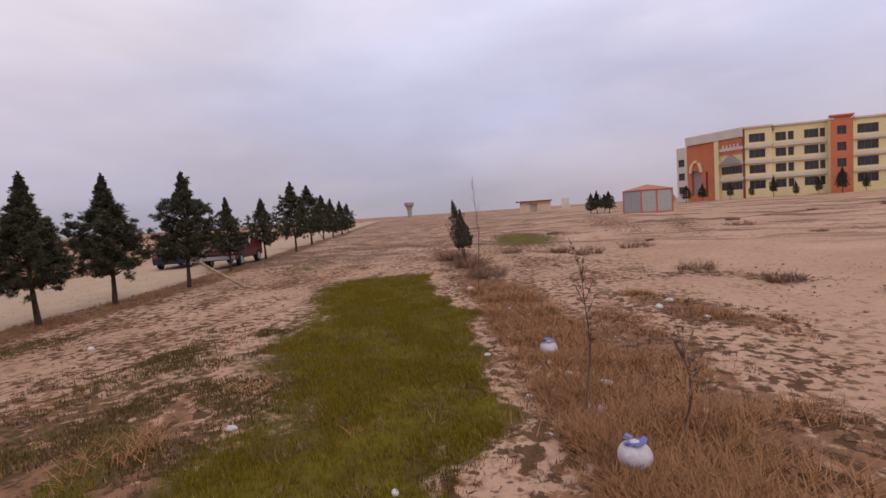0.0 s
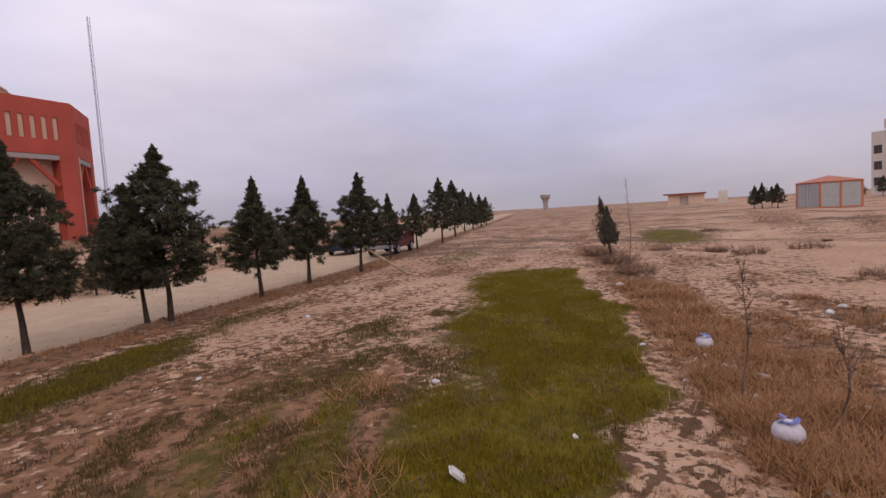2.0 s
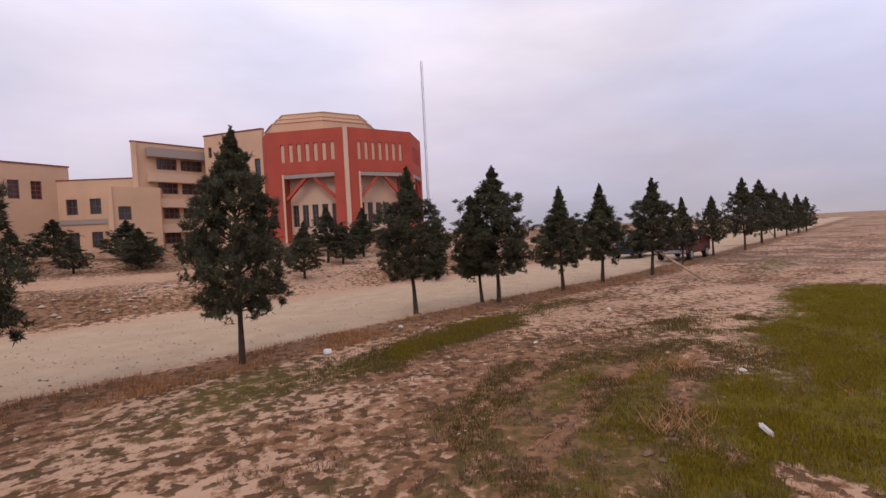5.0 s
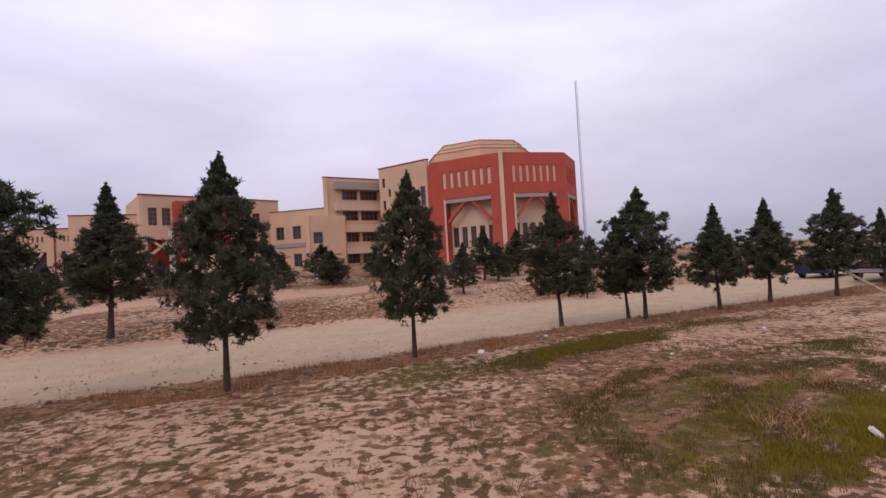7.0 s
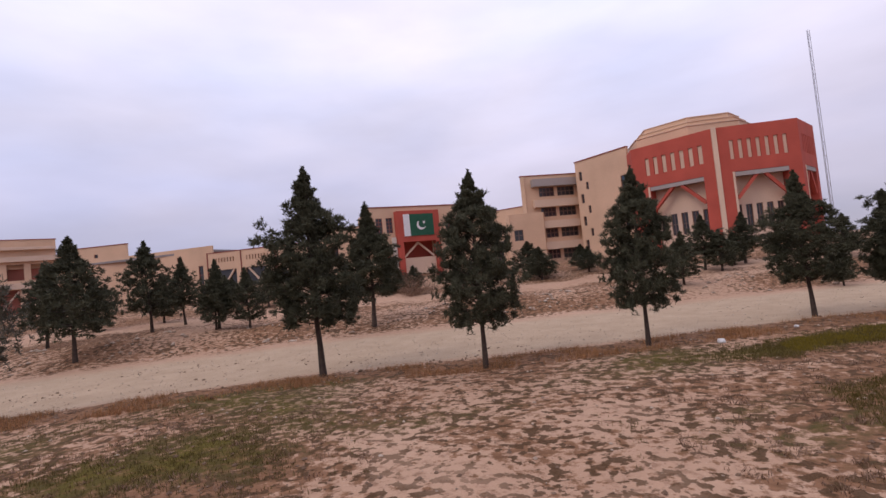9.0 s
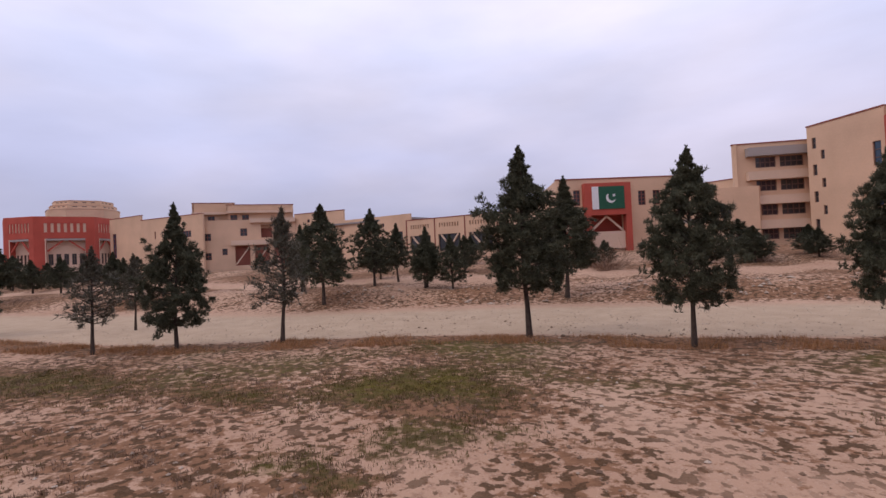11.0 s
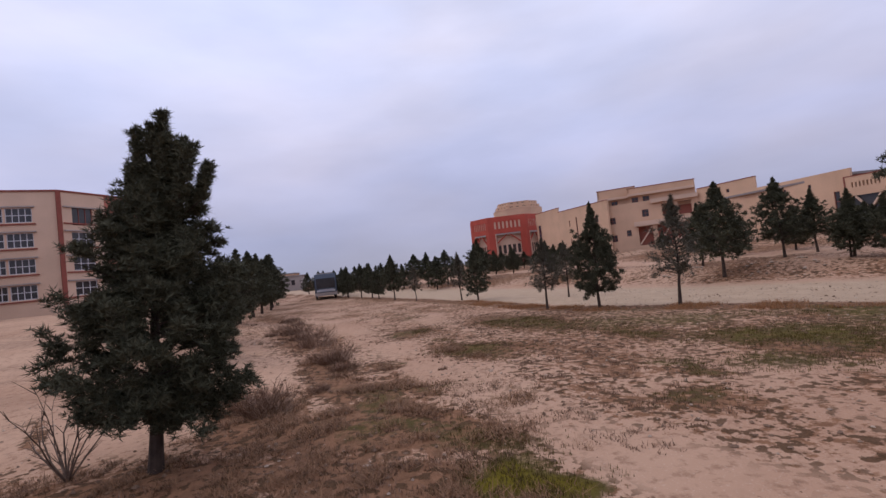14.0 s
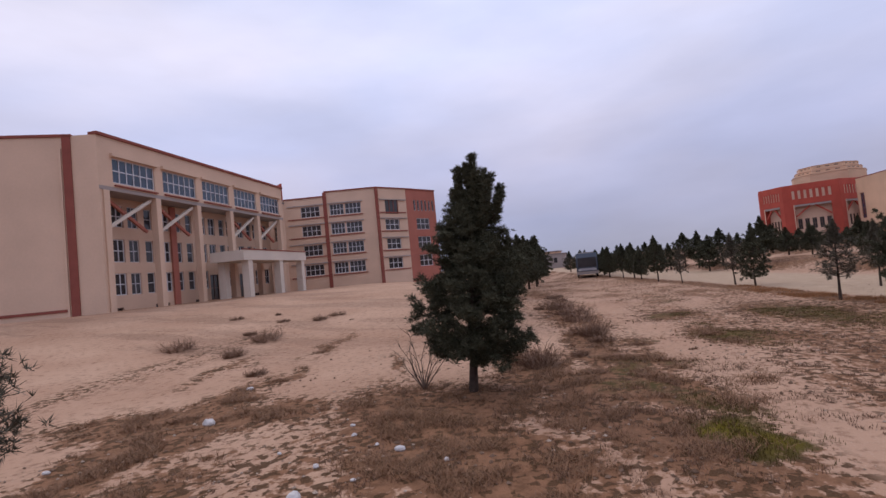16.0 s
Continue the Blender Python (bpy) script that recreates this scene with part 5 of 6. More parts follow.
# the close pine, its neighbours along the track, and one at the edge
close = pine(-5.4, -6.3, 4.65, BIG, 20, "dense dark green pine standing among dry grass", "track pines", 1.1, 4.9)
grow = close.scale.copy()
close.matrix_basis = Matrix.Translation((-5.4, -6.3, gz(-5.4, -6.3))) @ Matrix.Rotation(radians(7.0), 4, (-0.8, -0.7, 0)) @ pose(0, 0, 0, 0, 0, 20)
close.scale = grow
for i, (x, y, h, v, wd) in enumerate([(-14.6, -8.8, 3.29, 3, 1.1), (-18.7, -9.7, 3.41, 1, 1.1), (-26.9, -11.5, 4.12, 3, 1.2), (-32.0, -12.2, 4.33, 1, 1.2), (-37.0, -13.0, 4.53, 3, 1.2), (-42.0, -13.5, 4.74, 1, 1.2), (-47.5, -14.6, 5.15, 3, 1.2), (-54.0, -16.9, 5.15, 1, 1.2)]):
    pine(x, y, h, PINES[v], 97 * i, "dark green pine beside the earth track", "track pines", wd)
pine(0.86, -9.78, 2.7, THIN, 10, "small pine with loose grey-green needles", "track pines", 0.9, 3.0)
# leaning young pair and pines by the cream block
pine(19.7, 10.5, 2.44, THIN, 0, "leaning young pine on the rough ground", "young pines", 0.7, 3.0, lean=-7)
pine(20.7, 10.8, 2.14, PINES[2], 60, "leaning young pine on the rough ground", "young pines", 0.8, 4.0, lean=-9)
for i in range(13):
    x, y = 104.5 + 0.25 * i, -11.8 - 3.4 * i
    pine(x, y, (3.2, 2.4, 3.8, 2.6, 3.0, 4.4, 3.0)[i % 7], PINES[i % 4], 61 * i, "dark pine before the cream block", "pines by the cream block", 0.8)
for i, (x, y, h) in enumerate([(72.1, 7.6, 2.99), (74.2, 9.3, 3.30), (76.2, 10.3, 2.89), (78.2, 8.5, 2.68), (102.8, -4.5, 3.09), (103.7, -7.2, 3.30), (105.8, -2.0, 2.68)]):
    pine(x, y, h, PINES[(i + 1) % 4], 31 * i, "dark pine behind the panel shed", "shed pines", 1.1)


def bare_shrub(name, x, y, h, seed, m, label, group, thick=0.012, stems=9, spread=0.8):
    rng = random.Random(seed)
    ob = thing(name, x, y, gz(x, y) - 0.02, label, "shrub", group)
    bm = bmesh.new()
    for i in range(stems):
        t = rng.uniform(0, 6.28)
        s = rng.uniform(0.2, spread)
        p = Vector((0, 0, 0))
        d = Vector((math.cos(t) * s, math.sin(t) * s, 1)).normalized()
        path = [p.copy()]
        for k in range(4):
            d = (d + Vector((rng.uniform(-.3, .3), rng.uniform(-.3, .3), rng.uniform(-.1, .25)))).normalized()
            p = p + d * h * rng.uniform(0.2, 0.3)
            path.append(p.copy())
            for _ in range(2):
                e = (d + Vector((rng.uniform(-.9, .9), rng.uniform(-.9, .9), rng.uniform(-.1, .6)))).normalized()
                add_tube(bm, [p, p + e * h * rng.uniform(0.1, 0.28)], [thick * 0.5, thick * 0.15], sides=3, cap=False)
        add_tube(bm, path, [thick * (1 - 0.2 * k) for k in range(5)], sides=4, cap=False)
    part("stem", bm, m, ob)
    return ob


M_TWIG = mat("grey_twigs", (0.17, 0.115, 0.085), vary=0.2, scale=8)
bare_shrub("bare_shrub", -5.58, -7.41, 1.25, 5, M_TWIG, "leafless grey shrub beside the close pine", "bare shrubs", 0.014, 10, 1.2)


def scrub(x, y, r, h, seed, m=None, label="dry grey-brown scrub bush on sand", group="scrub bushes", n=260):
    rng = random.Random(seed)
    verts, faces = [], []
    for i in range(n):
        t, q = rng.uniform(0, 6.28), math.sqrt(rng.random())
        bx, by = math.cos(t) * q * r * 0.55, math.sin(t) * q * r * 0.55
        d = Vector((math.cos(t) * q * 0.9 + rng.uniform(-.8, .8), math.sin(t) * q * 0.9 + rng.uniform(-.8, .8), rng.uniform(0.25, 1.0))).normalized()
        L = h * rng.uniform(0.5, 1.15)
        s = Vector((-math.sin(t + 1), math.cos(t + 1), 0)) * 0.008
        p = Vector((bx, by, -0.03))
        k = len(verts)
        mid = p + d * L * 0.5
        verts += [tuple(p - s), tuple(p + s), tuple(p + d * L)]
        faces.append((k, k + 1, k + 2))
        for _ in range(3):
            e = (d + Vector((rng.uniform(-1, 1), rng.uniform(-1, 1), rng.uniform(-.2, .7)))).normalized() * L * rng.uniform(0.25, 0.5)
            k = len(verts)
            o = p + d * L * rng.uniform(0.3, 0.9)
            verts += [tuple(o - s * 0.8), tuple(o + s * 0.8), tuple(o + e)]
            faces.append((k, k + 1, k + 2))
    me = bpy.data.meshes.new("scrub_bush")
    me.from_pydata(verts, [], faces)
    me.materials.append(m or M_SCRUB)
    ob = tagged(new("scrub_bush", me), label, "shrub", group)
    ob.matrix_basis = pose(x, y, gz(x, y))
    return ob


SCRUB = [(16.2, 2.8, 0.7, 0.32), (14.1, 1.3, 0.5, 0.3), (21.5, 6.0, 0.8, 0.4), (23.7, 4.3, 1.0, 0.35), (22.4, 7.2, 0.6, 0.35), (35.9, -1.6, 1.3, 0.4), (12.9, -0.4, 0.5, 0.3), (-18.0, -6.3, 1.0, 0.6), (-15.6, -5.8, 0.8, 0.5), (-12.6, -4.9, 0.8, 0.5), (-12.1, -4.8, 0.5, 0.4),
         (-8.1, -5.7, 0.75, 0.5), (-7.6, -5.4, 0.5, 0.35), (-21.1, -7.9, 1.0, 0.5), (-6.5, -13.0, 0.35, 0.22), (-8.6, -16.1, 0.35, 0.4), (-11.2, -17.1, 0.7, 0.6), (-9.1, -19.3, 0.8, 0.5), (21.0, 11.4, 1.0, 0.5), (15.6, 8.4, 0.8, 0.45), (18.4, 9.8, 0.8, 0.5),
         (-13.5, 28.2, 1.1, 1.6), (-15.3, 29.7, 0.8, 1.3)]
srng = random.Random(8)
for cx, cy, n, e in ((-9.5, -4.6, 3, 2.2), (-19, -7.2, 7, 3.0), (-14, -18, 7, 8.0), (-26, -9.5, 6, 4.0), (32, 4, 5, 9.0), (50, -2, 5, 14.0)):
    for _ in range(n):
        s = srng.uniform(0.12, 0.65) * (1 + 0.01 * abs(cx))
        SCRUB.append((cx + srng.gauss(0, e * 0.6), cy + srng.gauss(0, e * 0.3), s, s * srng.uniform(0.35, 0.7)))
for i, (x, y, r, h) in enumerate(SCRUB):
    scrub(x, y, r, h, 100 + i)


def sapling(x, y, h, seed, leafy, label):
    rng = random.Random(seed)
    ob = thing("sapling", x, y, gz(x, y), label, "tree", "saplings")
    bm = bmesh.new()
    path = [(0.05 * math.sin(k * 1.7 + seed), 0.03 * math.cos(k), h * k / 6 - (0.1 if k == 0 else 0)) for k in range(7)]
    add_tube(bm, path, [0.012 * (1 - 0.13 * k) for k in range(7)], sides=5)
    verts, faces = [], []
    for i in range(16):
        z = h * rng.uniform(0.35, 1.0)
        t = rng.uniform(0, 6.28)
        k = min(5, int(6 * z / h))
        a = Vector(path[k]).lerp(Vector(path[k + 1]), 6 * z / h - k)
        b2 = a + Vector((math.cos(t) * 0.09, math.sin(t) * 0.09, 0.2)) * rng.uniform(0.6, 1.3)
        add_tube(bm, [a, b2], [0.004, 0.002], sides=3, cap=False)
        for _ in range(leafy):
            p = a.lerp(b2, rng.uniform(0.2, 1))
            v = Vector((rng.uniform(-1, 1), rng.uniform(-1, 1), rng.uniform(-.2, 1))).normalized() * 0.07
            s = v.orthogonal().normalized() * 0.012
            k = len(verts)
            verts += [tuple(p - s), tuple(p + s), tuple(p + v)]
            faces.append((k, k + 1, k + 2))
    part("stem", bm, M_TWIG, ob)
    if leafy:
        me = bpy.data.meshes.new("leaves")
        me.from_pydata(verts, [], faces)
        me.materials.append(M_SCRUB)
        lo = new("leaves", me)
        lo.parent = ob


sapling(12.6, 7.7, 2.75, 3, 0, "tall bare sapling in the litter strip")
sapling(6.27, 4.70, 1.4, 4, 5, "young sapling with withered leaves")
sapling(5.9, 3.9, 0.8, 6, 3, "short withered sapling in dry straw")

# timber prop against a roadside pine
prop = bmesh.new()
pz = gz(14.6, 16.6)
add_tube(prop, [(0, 0, -0.03), (-0.15, 1.25, 0.62), (-0.3, 2.5, 1.3)], [0.055, 0.05, 0.045], sides=7)
ob = tagged(link("timber_prop", prop, M_WOOD), "pale timber pole leaning against a pine", "pole")
ob.matrix_basis = pose(14.5, 16.5, pz)
for x, y, t in ((23.8, 24.2, 20), (47.0, 36.0, 50)):
    bm = bmesh.new()
    add_tube(bm, [(0, 0, -0.03), (-0.5, 0.9, 1.1)], [0.05, 0.04], sides=6)
    ob = tagged(link("timber_prop", bm, M_WOOD), "short timber prop under a roadside pine", "pole", "props")
    ob.matrix_basis = pose(x, y, gz(x, y), 0, 0, t)

# ---- vehicles ----


def paint(name, c):
    m = mat(name, c, rough=0.5, vary=0.06, scale=2, fine=30, bump=0.0, spec=0.25)
    m.node_tree.nodes["Principled BSDF"].inputs["Coat Weight"].default_value = 0.1
    return m


M_BLUE = paint("dusty_blue_paint", (0.018, 0.026, 0.06))
M_MAROON = paint("dusty_red_paint", (0.085, 0.010, 0.012))
M_BUSP = paint("grey_blue_paint", (0.07, 0.085, 0.115))
M_LAMP = mat("headlamp_glass", (0.55, 0.55, 0.55), rough=0.2, bump=0)


def wheel(car, x, y, r):
    bm = bmesh.new()
    add_tube(bm, [(0, -0.1, 0), (0, -0.08, 0), (0, 0.08, 0), (0, 0.1, 0)], [r * 0.93, r, r, r * 0.93], sides=18)
    t = part("tyre", bm, M_RUBBER, car)
    t.matrix_basis = pose(x, y, r)
    bm = bmesh.new()
    add_tube(bm, [(0, -0.115, 0), (0, 0.115, 0)], [r * 0.58, r * 0.58], sides=14)
    part("rim", bm, M_STEEL, t, "steel wheel rim")


def loft(profile, half, rows):
    """A body: side profile (x, z) swept across y, narrowing at the top rows."""
    bm = bmesh.new()
    rings = []
    for f, shrink in rows:
        rings.append([bm.verts.new((x, f * half * (1 - shrink * max(0, (z - 0.8))), z)) for x, z in profile])
    for a, b2 in zip(rings, rings[1:]):
        for k in range(len(profile)):
            bm.faces.new((a[k], a[(k + 1) % len(profile)], b2[(k + 1) % len(profile)], b2[k]))
    bm.faces.new(rings[0][::-1])
    bm.faces.new(rings[-1])
    bmesh.ops.bevel(bm, geom=[e for e in bm.edges], offset=0.03, segments=1, affect="EDGES")
    return bm


def sedan(x, y, turn, m, label):
    car = thing("sedan_car", x, y, gz(x, y), label, "car", turn=turn)
    part("body", loft([(-2.1, 0.28), (2.05, 0.28), (2.12, 0.55), (2.0, 0.78), (1.0, 0.9), (-1.3, 0.93), (-2.05, 0.9), (-2.15, 0.6)], 0.82, [(-1, 0), (1, 0)]), m, car)
    part("cabin", loft([(-1.5, 0.92), (1.0, 0.88), (0.35, 1.36), (-0.9, 1.4)], 0.76, [(-1, 0.25), (1, 0.25)]), M_GLASS, car, "dark glazed cabin")
    part("roof", box(-0.85, -0.6, 1.375, 0.3, 0.6, 1.42), m, car)
    for s in (-1, 1):
        for e in (-1.35, 1.3):
            wheel(car, e, s * 0.74, 0.3)
        part("headlight", box(2.06, s * 0.6 - 0.15, 0.58, 2.13, s * 0.6 + 0.15, 0.72), M_LAMP, car, "clear headlight")
        part("tail_light", box(-2.16, s * 0.62 - 0.12, 0.66, -2.09, s * 0.62 + 0.12, 0.8), M_RED, car, "red tail light")
    part("bumper", box(2.05, -0.78, 0.32, 2.2, 0.78, 0.48), M_RUBBER, car)


def pickup(x, y, turn, m, label):
    car = thing("pickup_truck", x, y, gz(x, y), label, "car", turn=turn)
    part("body", loft([(-2.3, 0.4), (2.1, 0.4), (2.18, 0.7), (2.1, 0.95), (1.15, 1.02), (-2.3, 1.02)], 0.82, [(-1, 0), (1, 0)]), m, car)
    part("cabin", loft([(-0.5, 1.0), (1.15, 1.0), (0.65, 1.56), (-0.35, 1.6)], 0.76, [(-1, 0.2), (1, 0.2)]), M_GLASS, car, "dark glazed cabin")
    part("roof", box(-0.35, -0.62, 1.57, 0.6, 0.62, 1.63), m, car)
    part("load_bed", box(-2.22, -0.7, 1.02, -0.6, 0.7, 1.06), M_RUBBER, car)
    for s in (-1, 1):
        part("bed_side", box(-2.3, s * 0.78 - 0.04, 1.0, -0.55, s * 0.78 + 0.04, 1.22), m, car)
        for e in (-1.45, 1.35):
            wheel(car, e, s * 0.76, 0.34)
        part("headlight", box(2.1, s * 0.6 - 0.15, 0.72, 2.2, s * 0.6 + 0.15, 0.9), M_LAMP, car, "clear headlight")
    part("bumper", box(2.12, -0.8, 0.45, 2.28, 0.8, 0.62), M_STEEL, car)


sedan(22.6, 28.6, 28, M_BLUE, "dusty dark blue sedan parked beyond the road")
pickup(22.0, 24.3, 205, M_MAROON, "dark red pickup truck parked behind the pines")

bus = thing("parked_bus", -60.0, -11.2, gz(-60, -11.2), "grey-blue coach parked on the earth track", "bus", turn=8)
part("body", loft([(-5.5, 0.4), (4.6, 0.4), (4.75, 1.0), (4.7, 2.3), (4.45, 2.85), (-5.5, 2.85)], 1.22, [(-1, 0.02), (1, 0.02)]), M_BUSP, bus)
part("windscreen", box(4.62, -1.02, 1.25, 4.8, 1.02, 2.35), M_GLASS, bus, "dark windscreen")
part("roof_rack", box(-4.8, -0.9, 2.85, 3.4, 0.9, 2.98), M_GREYR, bus)
part("bumper", box(4.6, -1.2, 0.42, 4.9, 1.2, 0.75), M_GREYR, bus, "grey bumper")
part("grille", box(4.72, -0.8, 0.85, 4.82, 0.8, 1.12), M_STEEL, bus)
for s in (-1, 1):
    part("headlight", box(4.7, s * 0.85 - 0.16, 0.84, 4.84, s * 0.85 + 0.16, 1.06), M_LAMP, bus, "clear headlight")
    for k in range(5):
        part("side_window", box(-4.9 + 1.8 * k, s * 1.19 - 0.04, 1.4, -3.35 + 1.8 * k, s * 1.19 + 0.04, 2.3), M_GLASS, bus, "dark side window")
    for e in (-3.4, 3.0):
        wheel(bus, e, s * 1.08, 0.46)

# ---- far town behind the bus ----
for i, (x, y, w, h) in enumerate([(-150, -33, 7, 4.2), (-162, -38, 9, 5.2), (-176, -36, 6, 3.6), (-190, -45, 11, 4.4), (-142, -36.5, 4, 3.0)]):
    hs = thing("far_house", x, y, gz(x, y), "pale far house with a flat roof", "house", "far houses")
    part("wall", box(-w / 2, -w / 2, -0.3, w / 2, w / 2, h), M_TAN if i % 2 else M_GREYR, hs)
    part("roof", box(-w / 2 - 0.3, -w / 2 - 0.3, h, w / 2 + 0.3, w / 2 + 0.3, h + 0.3), M_ROOF, hs)
    for k in range(2):
        part("window", box(w / 2 - 0.02, -w * 0.3 + k * w * 0.4, h * 0.4, w / 2 + 0.06, -w * 0.3 + k * w * 0.4 + 1.0, h * 0.75), M_GLASS, hs)

# ---- litter ----
M_BALL = mat("grubby_white_plastic", (0.62, 0.56, 0.60), rough=0.55, vary=0.12, scale=14, fine=60, bump=0.25)
M_BAG = mat("blue_plastic_film", (0.16, 0.18, 0.42), rough=0.4, vary=0.15, scale=9, bump=0.1)
M_PAPER = mat("white_litter", (0.62, 0.58, 0.56), rough=0.7, vary=0.1, scale=14, bump=0.1)


def litter_ball(x, y, r, seed):
    ob = thing("stuffed_bag", x, y, gz(x, y), "round white stuffed plastic bag knotted with blue film", "litter bag", "stuffed bags")
    bm = bmesh.new()
    bmesh.ops.create_icosphere(bm, subdivisions=3, radius=r)
    for v in bm.verts:
        v.co *= 1 + 0.07 * noise.noise(v.co * 9 + Vector((seed, 0, 0)))
        v.co.z = v.co.z * 0.92 + r * 0.86
    for f in bm.faces:
        f.smooth = True
    part("sack", bm, M_BALL, ob)
    bm = bmesh.new()
    rng = random.Random(seed)
    for k in range(9):
        t = k * 0.7
        a = Vector((0.03 * math.cos(t), 0.03 * math.sin(t), r * 1.75))
        b2 = a + Vector((math.cos(t) * r * 0.5, math.sin(t) * r * 0.5, rng.uniform(-0.03, r * 0.25)))
        side = Vector((-math.sin(t), math.cos(t), 0.3)) * r * 0.33
        vs = [bm.verts.new(p) for p in (a, a.lerp(b2, 0.6) - side, b2, a.lerp(b2, 0.6) + side)]
        bm.faces.new(vs)
    part("knot", bm, M_BAG, ob, "crumpled blue film knot")


litter_ball(5.35, 4.30, 0.125, 1)
litter_ball(8.12, 5.38, 0.115, 2)


def scrap(x, y, s, seed, m, label, name="litter_scrap"):
    rng = random.Random(seed)
    bm = bmesh.new()
    bmesh.ops.create_icosphere(bm, subdivisions=2, radius=s)
    for v in bm.verts:
        v.co = Vector((v.co.x * rng.uniform(0.9, 1.1), v.co.y * 0.7, max(-0.2 * s, v.co.z * 0.55 * (1 + 0.8 * noise.noise(v.co * 22 + Vector((seed, 1, 2)))))))
    ob = tagged(link(name, bm, m), label, "litter", "litter scraps")
    ob.matrix_basis = pose(x, y, gz(x, y) + 0.2 * s, 0, 0, rng.uniform(0, 360))


for i, (x, y, s, k) in enumerate([(5.2, 8.0, 0.06, 0), (13.1, 8.1, 0.13, 1), (6.4, 4.6, 0.07, 0), (7.3, 5.0, 0.09, 0), (7.1, 4.6, 0.08, 0), (6.8, 5.1, 0.07, 0), (7.7, 5.3, 0.06, 0), (6.5, 3.7, 0.07, 0), (4.5, 3.4, 0.1, 0), (5.2, 4.0, 0.05, 0), (11.3, 3.9, 0.1, 0), (11.8, 3.7, 0.09, 0), (10.6, 3.2, 0.07, 0),
                                  (4.6, 5.9, 0.04, 0), (8.0, 6.2, 0.05, 0), (-2.9, -10.6, 0.14, 0), (-2.8, -7.3, 0.05, 0), (-2.5, -6.7, 0.04, 0), (-3.2, -7.6, 0.05, 0), (-1.6, -7.1, 0.06, 0), (-1.3, -6.3, 0.04, 0), (-1.9, -8.0, 0.04, 0), (-0.5, -11.1, 0.06, 0), (-5.2, -11.9, 0.09, 0), (-0.7, -6.7, 0.12, 0), (-2.3, -6.2, 0.09, 0), (-2.1, -5.4, 0.05, 0), (-0.0, 12.5, 0.13, 0), (-0.3, -7.5, 0.1, 0), (7.3, 13.3, 0.08, 0), (1.9, 14.0, 0.08, 0), (3.7, 11.1, 0.05, 0)]):
    scrap(x, y, s, 300 + i, M_PAPER, "crumpled white litter scrap on the ground" if not k else "pale crumpled litter lump by a sapling")
lrng = random.Random(12)
for i in range(70):
    u = lrng.uniform(-2.2, 4.6)
    scrap(6.6 + u + lrng.gauss(0, 0.2), 4.65 + 0.45 * u + lrng.gauss(0, 0.28), lrng.uniform(0.018, 0.06), 400 + i, M_PAPER, "small crumpled white litter scrap in dry straw")
bm = bmesh.new()
add_box(bm, -0.06, -0.075, 0.0, 0.06, 0.075, 0.012)
add_box(bm, -0.058, -0.073, 0.0125, 0.05, 0.06, 0.03)
bmesh.ops.rotate(bm, verts=bm.verts, cent=(0, 0, 0), matrix=Matrix.Rotation(radians(42), 3, "X"))
ob = tagged(link("torn_carton", bm, M_PAPER), "torn flat pale carton lying on turf", "litter")
ob.matrix_basis = pose(3.41, 6.41, gz(3.41, 6.41) + 0.04, 0, 0, 40)
bm = bmesh.new()
add_tube(bm, [(0, 0, 0.02), (0.2, 0.1, 0.05), (0.42, 0.16, 0.03)], [0.008, 0.007, 0.004], sides=4)
ob = tagged(link("dry_stalk", bm, M_STRAW), "single pale dry stalk on the ground", "stalk")
ob.matrix_basis = pose(1.25, 7.22, gz(1.25, 7.22))

# ---- turf, straw and stones ----


def strew(name, n, area, keep, height, width, material, label, seed, bend=0.5, per=3):
    """Many blades in tufts over an area, kept where the mask says."""
    rng = random.Random(seed)
    verts, faces = [], []
    x0, y0, x1, y1 = area
    made = 0
    tries = 0
    while made < n and tries < n * 30:
        tries += 1
        x, y = rng.uniform(x0, x1), rng.uniform(y0, y1)
        k = keep(x, y)
        if rng.random() > k:
            continue
        made += 1
        z = gz(x, y)
        for _ in range(per):
            t = rng.uniform(0, 6.28)
            h = height * rng.uniform(0.45, 1.2)
            px, py = x + rng.gauss(0, 0.03), y + rng.gauss(0, 0.03)
            lx, ly = math.cos(t) * h * bend * rng.random(), math.sin(t) * h * bend * rng.random()
            sx, sy = -math.sin(t) * width, math.cos(t) * width
            i = len(verts)
            verts += [(px - sx, py - sy, z - 0.01), (px + sx, py + sy, z - 0.01), (px + lx, py + ly, z + h)]
            faces.append((i, i + 1, i + 2))
    me = bpy.data.meshes.new(name)
    me.from_pydata(verts, [], faces)
    me.materials.append(material)
    tagged(new(name, me), label, name.replace("_", " "), kind="stuff")


def clumpy(x, y, s=1.2, z=0.0):
    return smooth(-0.15, 0.25, noise.noise((x * s, y * s, z)))


strew("brown_turf", 9000, (0.5, 4.0, 9, 13), lambda x, y: (turf(x, y) > 0.25) * (1 - turf(x, y)) * clumpy(x, y, 0.9, 2) * (0.15 if y < 0.85 * x + 1.2 else 1.0), 0.05, 0.005, M_GRASS_DRY, "brownish thin turf between bare streaks", 9, per=4)
strew("turf_grass", 30000, (1.0, 3.5, 20, 14.5), lambda x, y: smooth(0.5, 0.95, turf(x, y)) * (0.3 + 0.7 * clumpy(x, y)), 0.06, 0.005, M_GRASS, "short green turf in uneven patches", 1, per=4)
strew("roadside_turf", 7000, (-2, 10.5, 9, 15.5), lambda x, y: turf(x, y) ** 1.5, 0.055, 0.006, M_GRASS_DRY, "short green turf below the pines", 2)
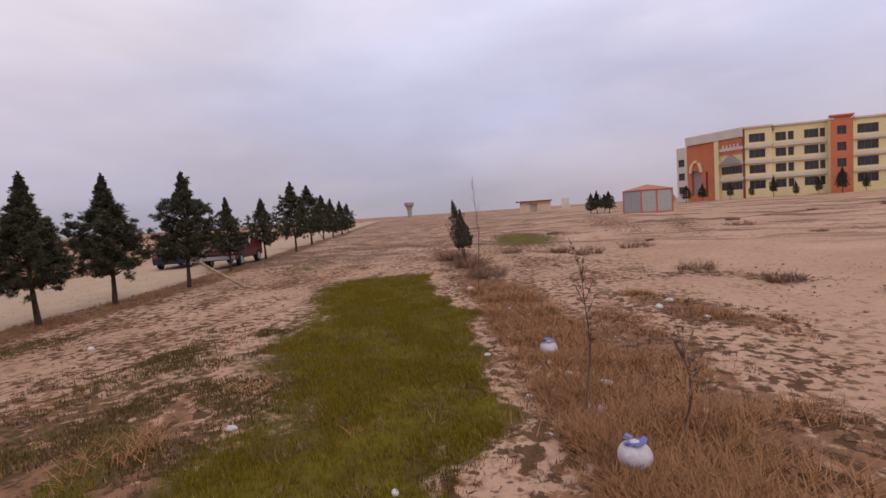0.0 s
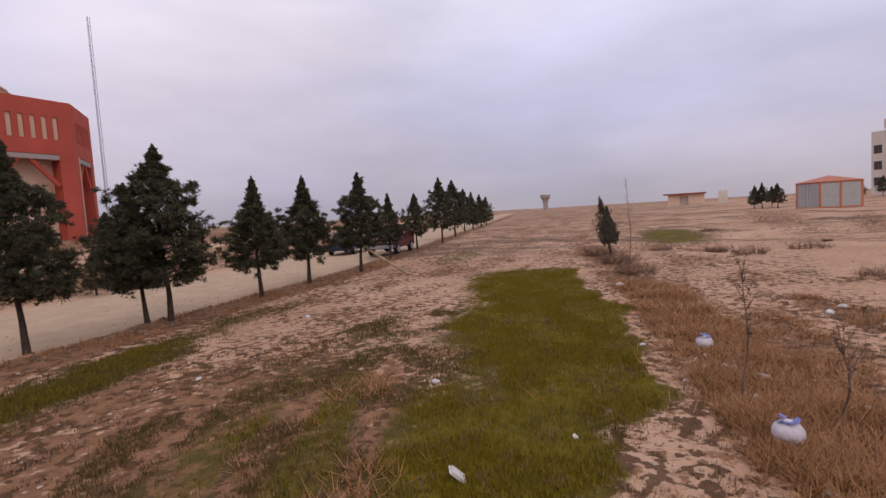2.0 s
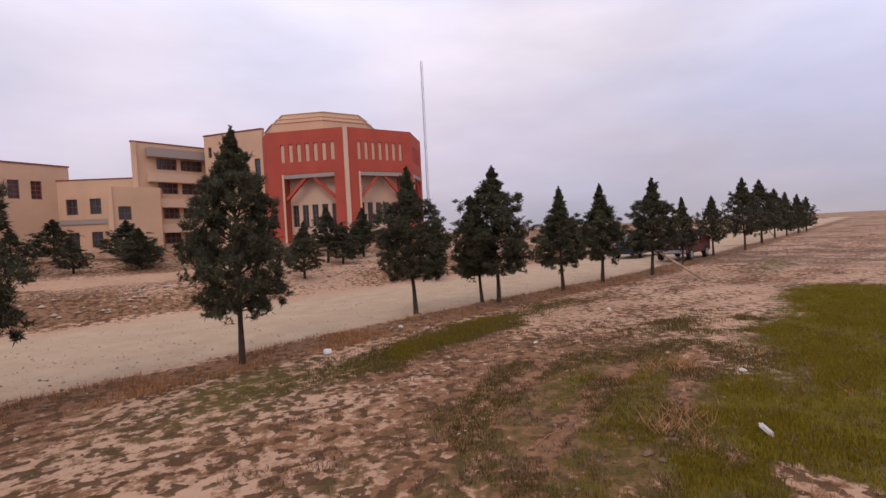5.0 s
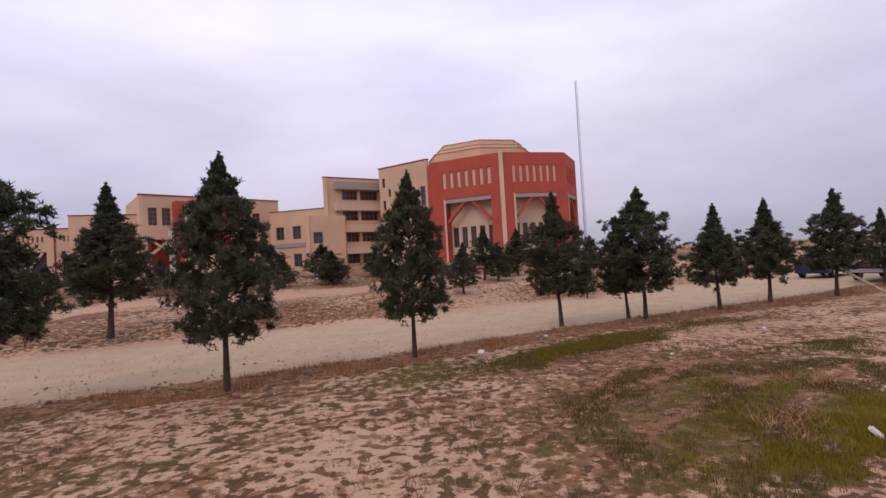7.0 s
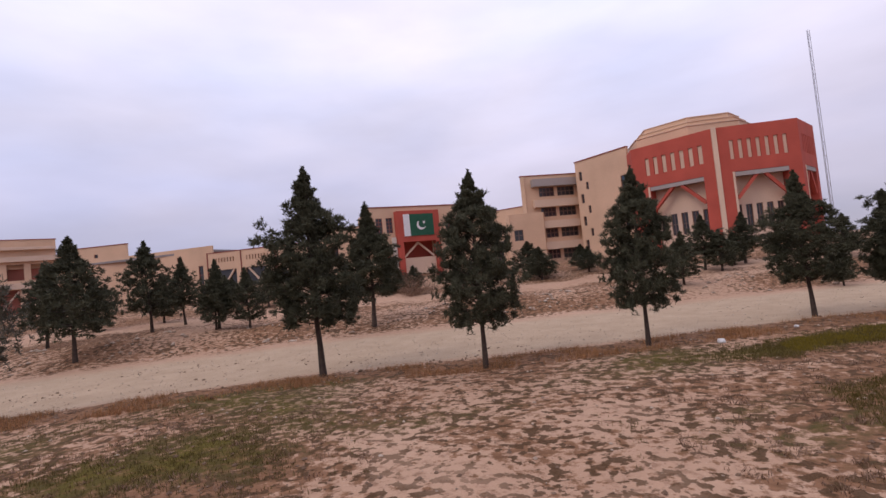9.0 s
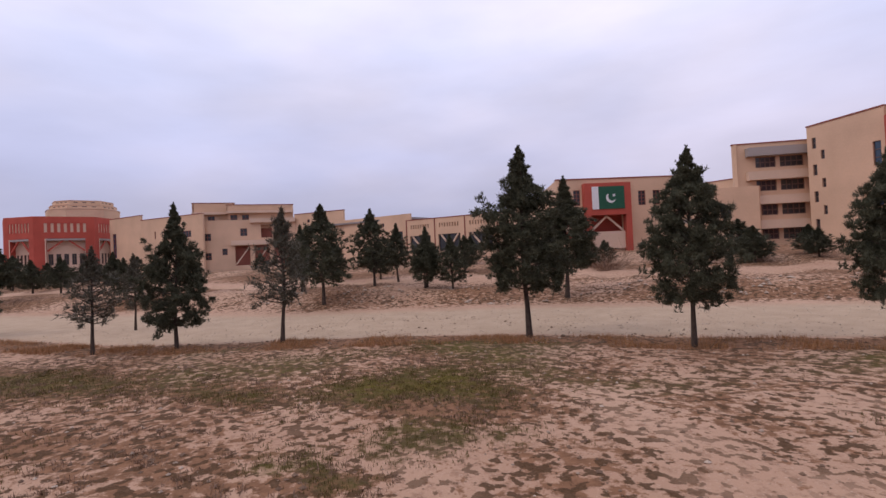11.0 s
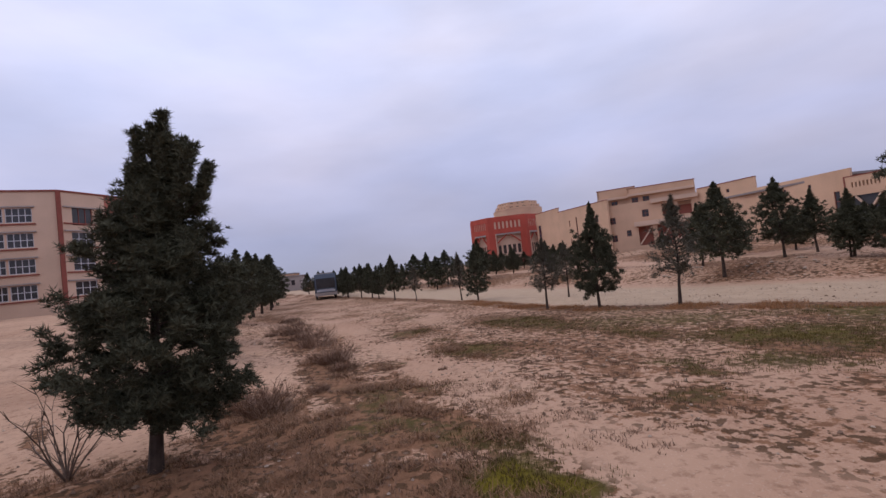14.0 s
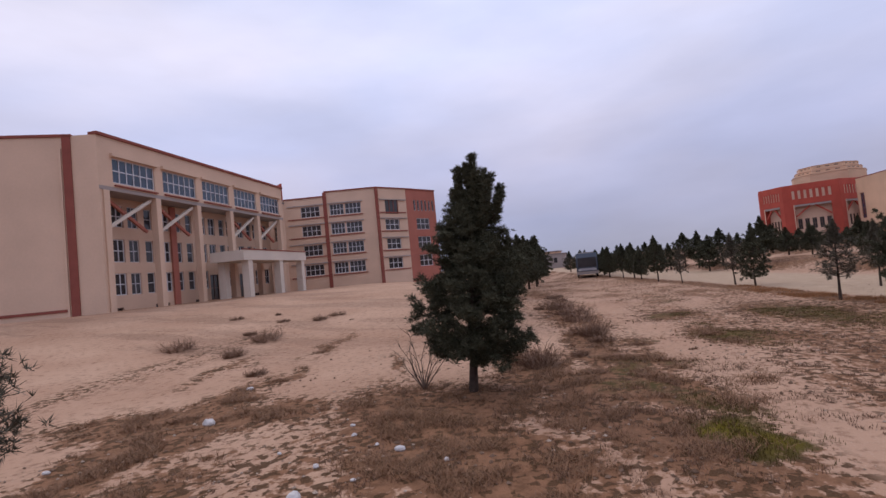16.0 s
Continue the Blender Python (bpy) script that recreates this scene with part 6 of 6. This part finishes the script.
strew("west_turf", 9000, (-17, -2.5, -2, 8.5), lambda x, y: turf(x, y) ** 1.5 * (0.3 + 0.7 * clumpy(x, y)), 0.05, 0.006, M_GRASS_DRY, "thin green turf on pale soil", 3)
strew("dry_straw", 10000, (2.5, 1.0, 14, 9.0), lambda x, y: max(0.3 * max(0.0, patch(DEAD, x, y) - 0.2) * clumpy(x, y, 1.1, 4) ** 2, strip(x, y) * (0.25 + 0.75 * clumpy(x, y, 1.3, 4))) * (1 - turf(x, y)), 0.13, 0.005, M_STRAW, "dry orange-brown straw in a litter strip", 4, bend=2.6, per=5)
strew("dead_grass", 12000, (-14, -13.5, 1, -1), lambda x, y: max(0.0, patch(DEAD, x, y) - 0.3) * 1.4 * clumpy(x, y, 1.5, 6) ** 1.5, 0.09, 0.005, M_DEADG, "dead brown grass round the close pine", 5, bend=2.8, per=4)
strew("verge_straw", 11000, (-28, -2, 20, 24), lambda x, y: (1.0 if x < 1 else 0.35) * smooth(-0.2, 0.3, noise.noise((x * 0.6, y * 0.6, 3))) if -0.75 < offset(x, y) < 0.7 else 0.0, 0.12, 0.005, M_STRAW, "dry straw along the road verge", 6, bend=0.8, per=4)
strew("low_scrub", 12000, (-20, -8, 18, 13), lambda x, y: 0.5 if patch(DEAD, x, y) > 0.3 and noise.noise((x * 2.2, y * 2.2, 8)) > 0.12 else 0.0, 0.05, 0.007, M_SCRUB, "low brown dead growth over the soil", 7, bend=1.4, per=4)


def stones(name, n, keep, seed, lo, hi, m, label, area):
    rng = random.Random(seed)
    verts, faces = [], []
    base = [(1, 0, 0), (-1, 0, 0), (0, 1, 0), (0, -1, 0), (0, 0, 1), (0, 0, -1)]
    tri = [(0, 2, 4), (2, 1, 4), (1, 3, 4), (3, 0, 4), (2, 0, 5), (1, 2, 5), (3, 1, 5), (0, 3, 5)]
    x0, y0, x1, y1 = area
    made = 0
    while made < n:
        x, y = rng.uniform(x0, x1), rng.uniform(y0, y1)
        if rng.random() > keep(x, y):
            continue
        made += 1
        s = lo + (hi - lo) * rng.random() ** 3
        t = rng.uniform(0, 6.28)
        i = len(verts)
        z = gz(x, y)
        for bx, by, bz in base:
            k = s * rng.uniform(0.6, 1.3)
            verts.append((x + k * (bx * math.cos(t) - by * math.sin(t)), y + k * (bx * math.sin(t) + by * math.cos(t)), z + 0.6 * k * bz + s * 0.2))
        faces += [tuple(i + a for a in f) for f in tri]
    me = bpy.data.meshes.new(name)
    me.from_pydata(verts, [], faces)
    me.materials.append(m)
    tagged(new(name, me), label, "stones", kind="stuff")


M_STONE = leaf_mat("pale_stone", (0.24, 0.16, 0.11), (0.46, 0.36, 0.28), 0.9)
M_ROADSTONE = leaf_mat("road_gravel_stone", (0.36, 0.26, 0.18), (0.50, 0.40, 0.31), 0.9)
M_CLOD = leaf_mat("earth_clods", (0.14, 0.085, 0.055), (0.22, 0.14, 0.095), 0.95)
stones("bank_rubble", 650, lambda x, y: 1.0 if 8.4 < offset(x, y) < 13 and noise.noise((x * 0.5, y * 0.5, 2)) > 0 else 0.0, 24, 0.02, 0.14, M_STONE, "earth and stone rubble along the bank", (-26, 6, 18, 38))
stones("verge_clods", 1500, lambda x, y: 1.0 if -0.6 < offset(x, y) < 0.8 else 0.0, 25, 0.012, 0.06, M_CLOD, "earth clods along the verge", (-26, 2, 26, 28))
stones("field_stones", 7000, lambda x, y: max(0.0, 1 - max(turf(x, y) * 1.5, 0)) * (0.2 + 0.8 * clumpy(x, y, 0.5, 5)), 21, 0.006, 0.04, M_STONE, "scattered pale stones on sandy soil", (-18, -12, 20, 16))
stones("road_gravel", 5000, lambda x, y: 1.0 if 0.8 < offset(x, y) < 7.8 else 0.0, 22, 0.008, 0.04, M_ROADSTONE, "loose pale gravel on the road", (-26, 3, 18, 28))
stones("soil_clods", 6000, lambda x, y: (0.3 + patch(DEAD, x, y)) * clumpy(x, y, 0.7, 9) * (1 - turf(x, y)), 23, 0.01, 0.05, M_CLOD, "brown earth clods over the field", (-18, -12, 18, 14))
